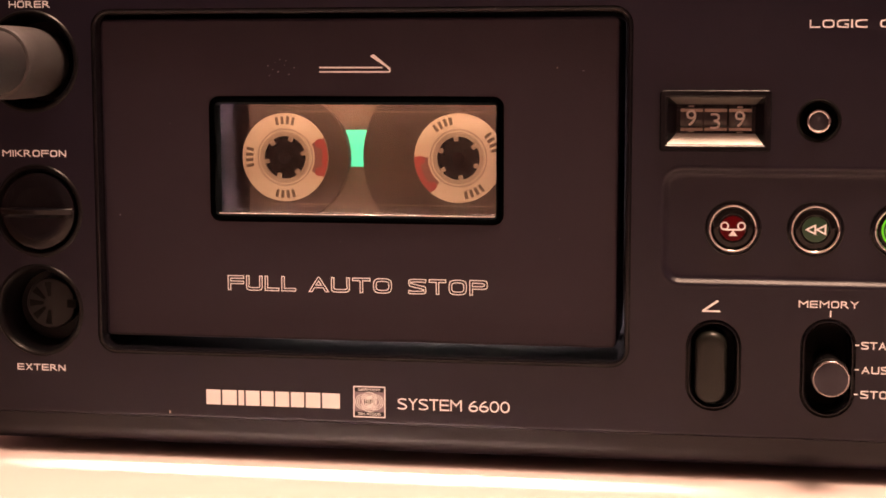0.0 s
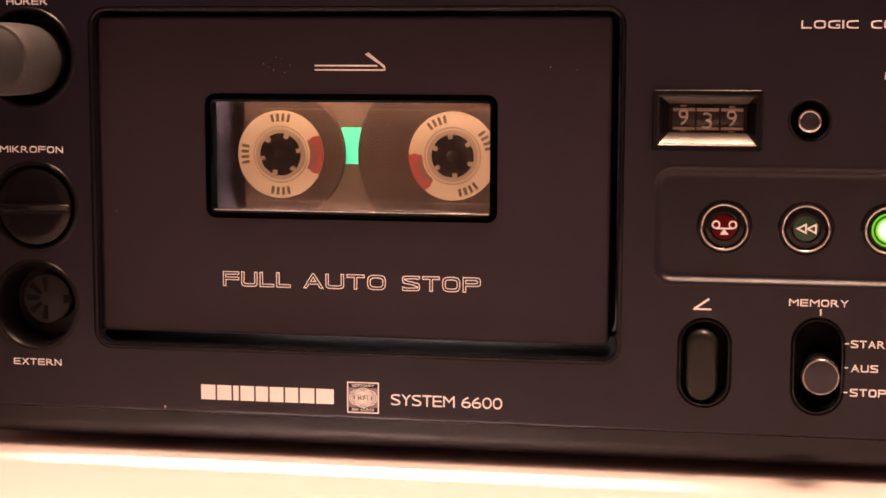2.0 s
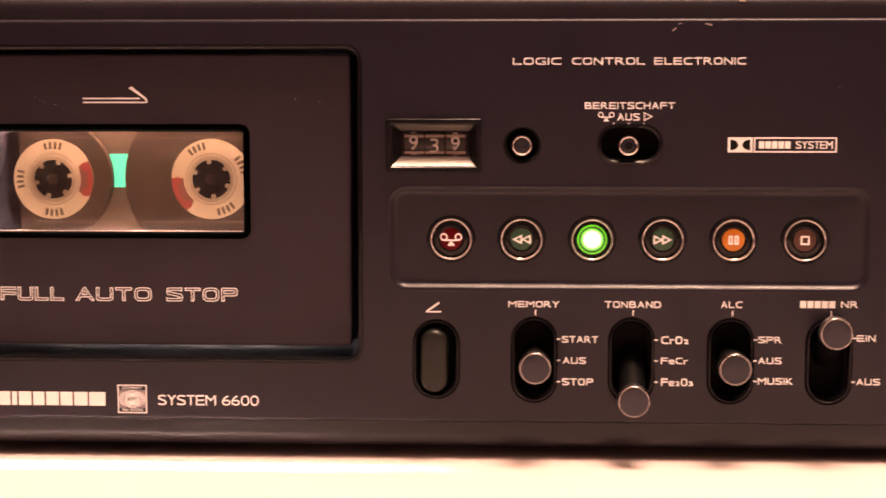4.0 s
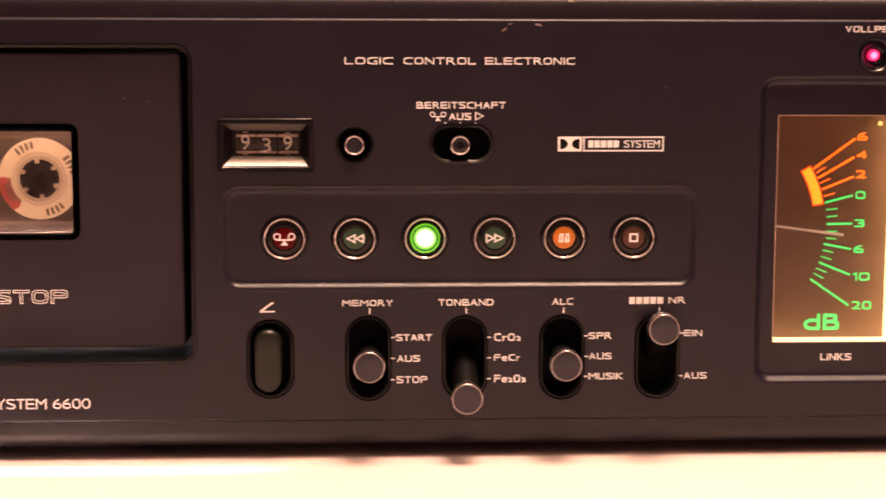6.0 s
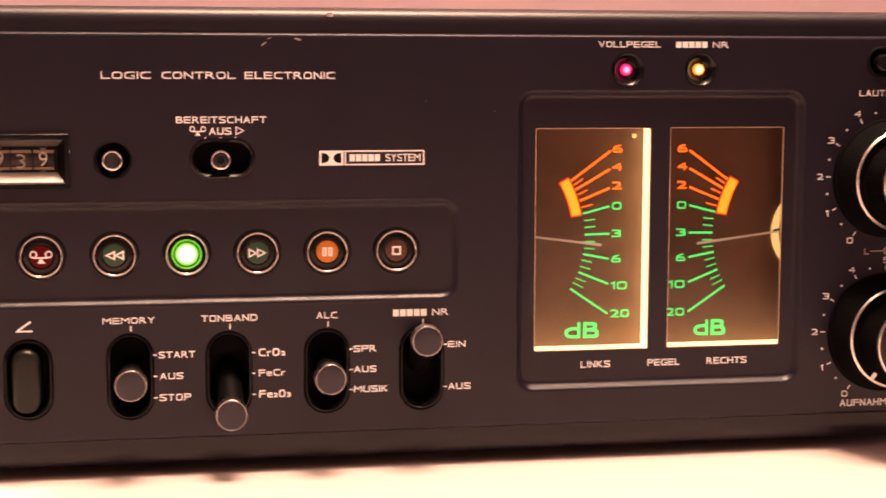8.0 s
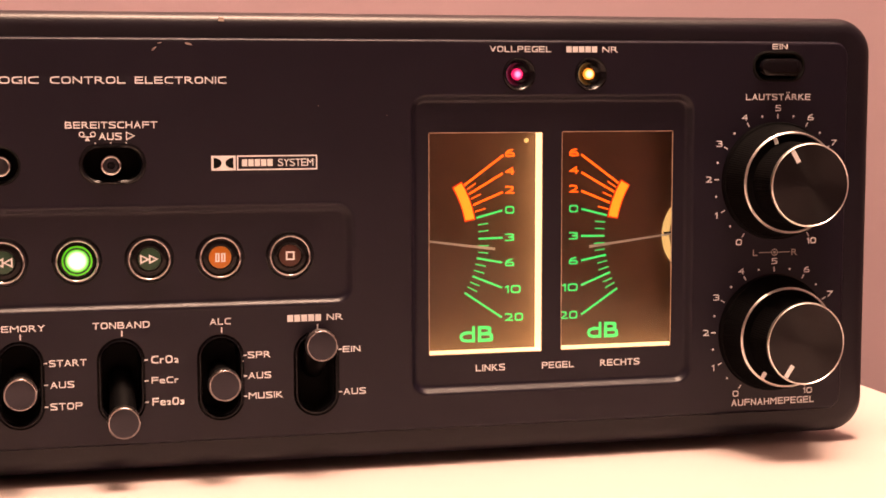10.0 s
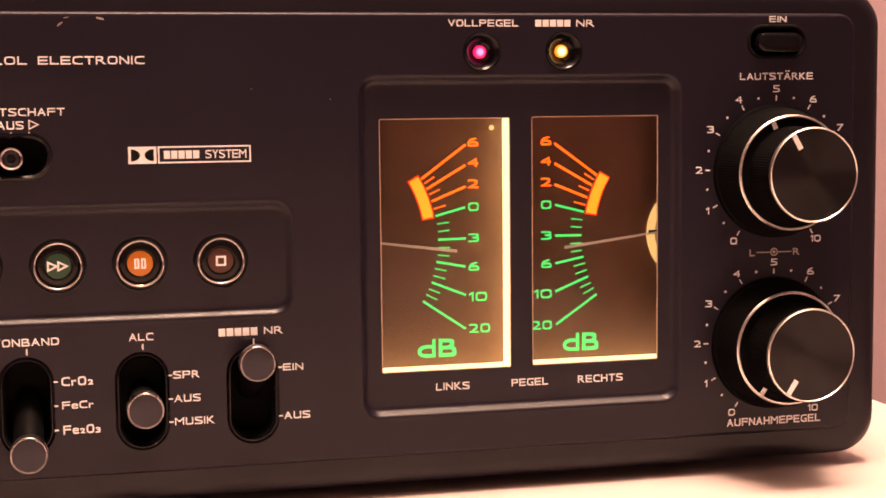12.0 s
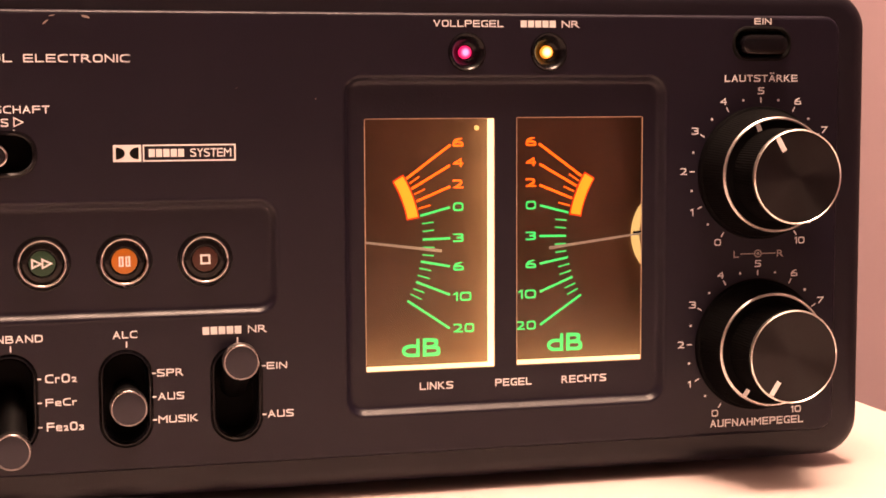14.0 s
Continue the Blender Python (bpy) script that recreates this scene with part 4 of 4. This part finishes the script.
def double_knob(cx, cz, inner_turn, outer_turn, label):
    """Two stacked knobs; turns in degrees anticlockwise from the top."""
    ob = part("double_knob", loft(B(), disc(cx, cz, 16.4, 64), [(0, 0.0), (0.2, -1.2), (0.9, -1.6)], end=True), KNOB, deck, label)
    outer = part("outer_knob", loft(B(), knurled(cx, cz, 15.8, 150, 0.12), [(0, -1.4), (0.3, -2.0), (1.5, -8.9), (1.8, -9.3)]), KNOB, ob, "black knurled outer knob")
    part("chrome_ring", loft(B(), disc(cx, cz, 13.9, 72), [(0, -8.9), (0.0, -9.4), (0.3, -9.85), (0.55, -9.85), (0.7, -9.4)], end=False), ALU, outer, "thin chrome edge")
    inner = part("inner_knob", loft(B(), knurled(cx, cz, 11.1, 110, 0.16), [(-0.4, -9.0), (0, -9.6), (0.0, -19.6), (0.2, -20.0)]), KNOB, ob, "black knurled inner knob")
    part("chrome_ring", loft(B(), disc(cx, cz, 11.2, 72), [(0.1, -19.6), (0.0, -20.1), (0.1, -20.6), (0.35, -20.8), (0.5, -20.6)], end=False), ALU, inner, "thin chrome edge")
    face = part("face", loft(B(), disc(0, 0, 10.75, 72), [(0, 0.0), (5.0, 0.12), (10.0, 0.2)]), KNOB_FACE, inner, "spun black metal face")
    face.location = Vector((cx, -20.6, cz)) * MM - world_place(inner)
    for owner, turn, r0, r1, w, y in ((inner, inner_turn, 6.9, 10.6, 1.25, -20.55), (outer, outer_turn, 11.4, 13.7, 1.15, -9.3)):
        a = radians(90 + turn)
        part("pointer", bar(B(), cx + r0 * math.cos(a), cz + r0 * math.sin(a), cx + r1 * math.cos(a), cz + r1 * math.sin(a), w, y, 0.12), PRINT, owner, "cream pointer mark", smooth=False)
    for k in range(21):
        a = radians(90 + 147 - 14.7 * k)
        c, s = math.cos(a), math.sin(a)
        if k % 2 == 0:
            part("scale_tick", bar(B(), cx + 17.2 * c, cz + 17.2 * s, cx + 18.5 * c, cz + 18.5 * s, 0.32, -0.02, 0.05), PRINT, panel, smooth=False)
            w = {2: 0.75, 20: 2.7}.get(k, 1.75)
            text(str(k // 2), cx + 20.1 * c - w / 2, cx + 20.1 * c + w / 2, cz + 20.1 * s - 0.85, cz + 20.1 * s + 0.85, -0.02, PRINT, panel, name="numeral", stroke=0.17)
        else:
            part("scale_dot", slab(B(), disc(cx + 18.4 * c, cz + 18.4 * s, 0.33, 10)(), -0.02, 0.05), PRINT, panel, smooth=False)
    return ob


double_knob(174.2, 82.8, 30, 23, "black double volume knob with chrome edges")
double_knob(174.0, 40.3, 147, 146, "black double recording level knob with chrome edges")
text("L", 167.5, 168.9, 62.0, 63.7, -0.02, DIM_PRINT, panel)
text("R", 179.1, 180.8, 62.0, 63.7, -0.02, DIM_PRINT, panel)
part("balance_mark", bar(B(), 169.3, 62.9, 172.9, 62.9, 0.25, -0.02, 0.05), DIM_PRINT, panel, smooth=False)
part("balance_mark", bar(B(), 175.1, 62.9, 178.7, 62.9, 0.25, -0.02, 0.05), DIM_PRINT, panel, smooth=False)
bm = circle_mark(B(), 174.0, 62.9, 1.0, 0.28, -0.02)
part("balance_mark", slab(bm, disc(174.0, 62.9, 0.4, 12)(), -0.02, 0.05), DIM_PRINT, panel, smooth=False)


# ---- sockets on the left ----
def socket(n, label):
    x, z, r = SOCKETS[n]
    return pocket("socket", disc(x, z, r, 48), [(-0.3, 0.0), (0.0, -0.3), (0.5, -0.35), (0.9, 0.1), (1.4, 1.2), (2.0, 7.5), (2.4, 9.0)], SOCKET, deck, label)


socket(0, "black headphone socket with a plug in it")
cover = socket(1, "black blanking plug with a grip bar in the microphone socket")
x, z, r = SOCKETS[1]
part("cap", loft(B(), disc(x, z, 9.4, 48), [(0, 4.0), (0.0, 0.4), (0.3, -0.2), (1.0, -0.5), (4.0, -0.3), (8.0, -0.1)]), BLACK, cover)
bm = B()
rows = []
for k in range(13):
    u = -1 + k / 6
    half = 9.0 * u
    crest = -2.6 * math.sqrt(max(0.0, 1 - 0.85 * u * u)) - 0.2
    rows.append([bm.verts.new(((x + half) * MM, y * MM, (z + dz) * MM)) for dz, y in ((0.8, -0.1), (0.72, crest * 0.85), (0.45, crest), (-0.6, crest * 0.94), (-1.2, crest * 0.5), (-1.7, -0.2))])
for a0, b0 in zip(rows, rows[1:]):
    for k in range(5):
        bm.faces.new((a0[k], a0[k + 1], b0[k + 1], b0[k]))
part("grip_bar", bm, BLACK, cover)
din = socket(2, "five-pin round audio socket")
x, z, r = SOCKETS[2]
core = part("insert", loft(B(), disc(x + 0.5, z + 0.9, 6.2, 40), [(0, 9.0), (0.0, 5.9), (0.2, 5.6), (0.6, 5.5)]), mat("dark_grey_socket_insert", (0.006, 0.0052, 0.0056), 0.5, spec=0.3), din)
part("key_slot", box(B(), x + 4.9, x + 7.2, 5.1, 5.7, z - 0.1, z + 1.9), PIT, core, smooth=False)
for a in (95, 140, 180, 220, 265):
    c, s = math.cos(radians(a)), math.sin(radians(a))
    part("pin_hole", bar(B(), x + 0.4 + 1.7 * c, z + 0.9 + 1.7 * s, x + 0.4 + 5.2 * c, z + 0.9 + 5.2 * s, 0.7, 5.48, 0.06, 1.7), PIT, core, smooth=False)

# ---- headphone plug ----
plug = thing("headphone_plug", "grey rubber headphone plug pushed into the deck's socket", "plug", (-216.4, 0, 102.3))
part("sleeve", loft(B(), disc(-216.4, 102.3, 8.3, 40), [(0.8, 5.5), (0.3, 4.5), (0, 0), (-0.2, -9), (-0.1, -17.5), (0.3, -18.2), (0.9, -18.4)]), RUBBER, plug)
part("grip", loft(B(), disc(-216.4, 102.3, 7.3, 40), [(0, -18.2), (0.1, -36), (0.6, -40), (2.0, -42)]), mat("dark_grey_rubber", (0.012, 0.011, 0.012), 0.5, grain=0.2), plug)
part("cable", tube(tube(B(), (-216.4, -41, 102.3), (-222, -62, 96), 2.2, 2.2), (-222, -62, 96), (-262, -80, TABLE_Z + 2.2), 2.2, 2.2), BLACK, plug)

# ---- the cassette in the deck ----
HUBS = [(-158.3, 79.5), (-115.8, 79.6)]
cassette = thing("compact_cassette", "smoky transparent compact cassette with ivory reels", "cassette", (-137, 20, 47.5))
part("rear_liner", slab(B(), rr(-186.5, -87.5, 48, 111, 1.5, 3)(), 19.6, 1.0), LINER, cassette, smooth=False)
part("front_shell", slab(B(), rr(-186.5, -87.5, 48, 111, 1.5, 3)(), 13.4, 0.8), SHELL, cassette, "smoky clear front shell", smooth=False)
for zz in (50, 109.5):
    part("shell_edge", box(B(), -186, -88, 13.4, 18.6, zz - 1, zz + 1), LINER, cassette, smooth=False)
for zz in (90.6, 68.3):
    part("moulded_rib", box(B(), -162.5, -90, 13.6, 13.9, zz - 0.15, zz + 0.15), LINER, cassette, smooth=False)
for (hx, hz), r, turn in zip(HUBS, (15.7, 23.3), (0, 205)):
    pack = part("tape_pack", loft(B(), disc(hx, hz, r, 72), [(0, 18.4), (0, 15.9), (0.15, 15.7)]), TAPE, cassette, "brown tape pack")
    reel = part("reel", ring_slab(B(), disc(hx, hz, 10.7, 60)(), disc(hx, hz, 7.3, 60)(), 15.7, 0.45), WHITE_REEL, cassette, "ivory reel with brown slots and a red clip")
    bm = ring_slab(B(), disc(hx, hz, 7.3, 48)(), disc(hx, hz, 5.5, 48)(), 15.7, 0.2)
    ring_slab(bm, disc(hx, hz, 6.1, 48)(), disc(hx, hz, 5.2, 48)(), 15.7, 1.0)
    for k in range(6):
        a = radians(60 * k + turn + 12)
        bar(bm, hx + 5.3 * math.cos(a), hz + 5.3 * math.sin(a), hx + 4.1 * math.cos(a), hz + 4.1 * math.sin(a), 1.0, 15.6, 0.8)
    part("hub", bm, HUB, reel, "frosted clear hub with six teeth")
    # raised ridges, ivory so that their colour gives the clear hub its highlights
    for r in (7.3, 6.55):
        part("hub_rim_highlight", ring_slab(B(), disc(hx, hz, r, 48)(), disc(hx, hz, r - 0.28, 48)(), 15.5, 0.35), WHITE_REEL, reel)
    part("spindle_well", slab(B(), disc(hx, hz, 5.3, 40)(), 15.66, 0.1), PIT, reel, smooth=False)
    part("spindle", loft(B(), disc(hx, hz, 1.6, 24), [(0, 15.6), (0.1, 14.6), (0.6, 14.2)]), SMOKED, reel)
    for g in range(3):
        for k in range(4):
            a = radians(turn + 90 * g + 90 + (k - 1.5) * 8.6)
            part("slot", bar(B(), hx + 8.0 * math.cos(a), hz + 8.0 * math.sin(a), hx + 9.9 * math.cos(a), hz + 9.9 * math.sin(a), 0.75, 15.24, 0.03), SLOT, reel, smooth=False)
    arc = [radians(turn + (k - 6) * 4.4) for k in range(13)]
    pts = [(hx + 7.4 * math.cos(a), hz + 7.4 * math.sin(a)) for a in arc] + [(hx + 10.75 * math.cos(a), hz + 10.75 * math.sin(a)) for a in reversed(arc)]
    part("clip", slab(B(), pts, 15.24, 0.05), CLIP, reel, smooth=False)
    for off in (-22, 22):
        a = radians(turn + off)
        part("clip_end", slab(B(), disc(hx + 9.2 * math.cos(a), hz + 9.2 * math.sin(a), 1.1, 14)(), 15.18, 0.05), RED_CLIP, reel, smooth=False)
    pts = [(hx + 9.3 * math.cos(a), hz + 9.3 * math.sin(a)) for a in arc] + [(hx + 10.6 * math.cos(a), hz + 10.6 * math.sin(a)) for a in reversed(arc)]
    part("red_band", slab(B(), pts, 15.16, 0.05), RED_CLIP, reel, "red tape clip", smooth=False)
part("lit_window", slab(B(), rr(-143.9, -136.0, 77.2, 86.1, 0.4, 2)(), 18.55, 0.1), GLOW_TAPE, cassette, "glowing green tape window", smooth=False)
# black sheet put where shade falls across the cassette's left end
part("shade_sheet", slab(B(), rr(-186, -167.4, 50, 109, 0.5, 2)(), 15.66, 0.1), FRAME, cassette, "black sheet for the shade over the cassette end", smooth=False)
# the deck's two small bulbs, hidden behind the door above and below its window
for z, turn, power in ((0.1060, 34, 17.0), (0.0500, 146, 12.0)):
    bulb = area_lamp("cassette_bulb", power, 0.075, (1.0, 0.82, 0.68), pose(-0.137, 0.0072, z, turn, 0, 0))
    bulb.data.size_y = 0.004
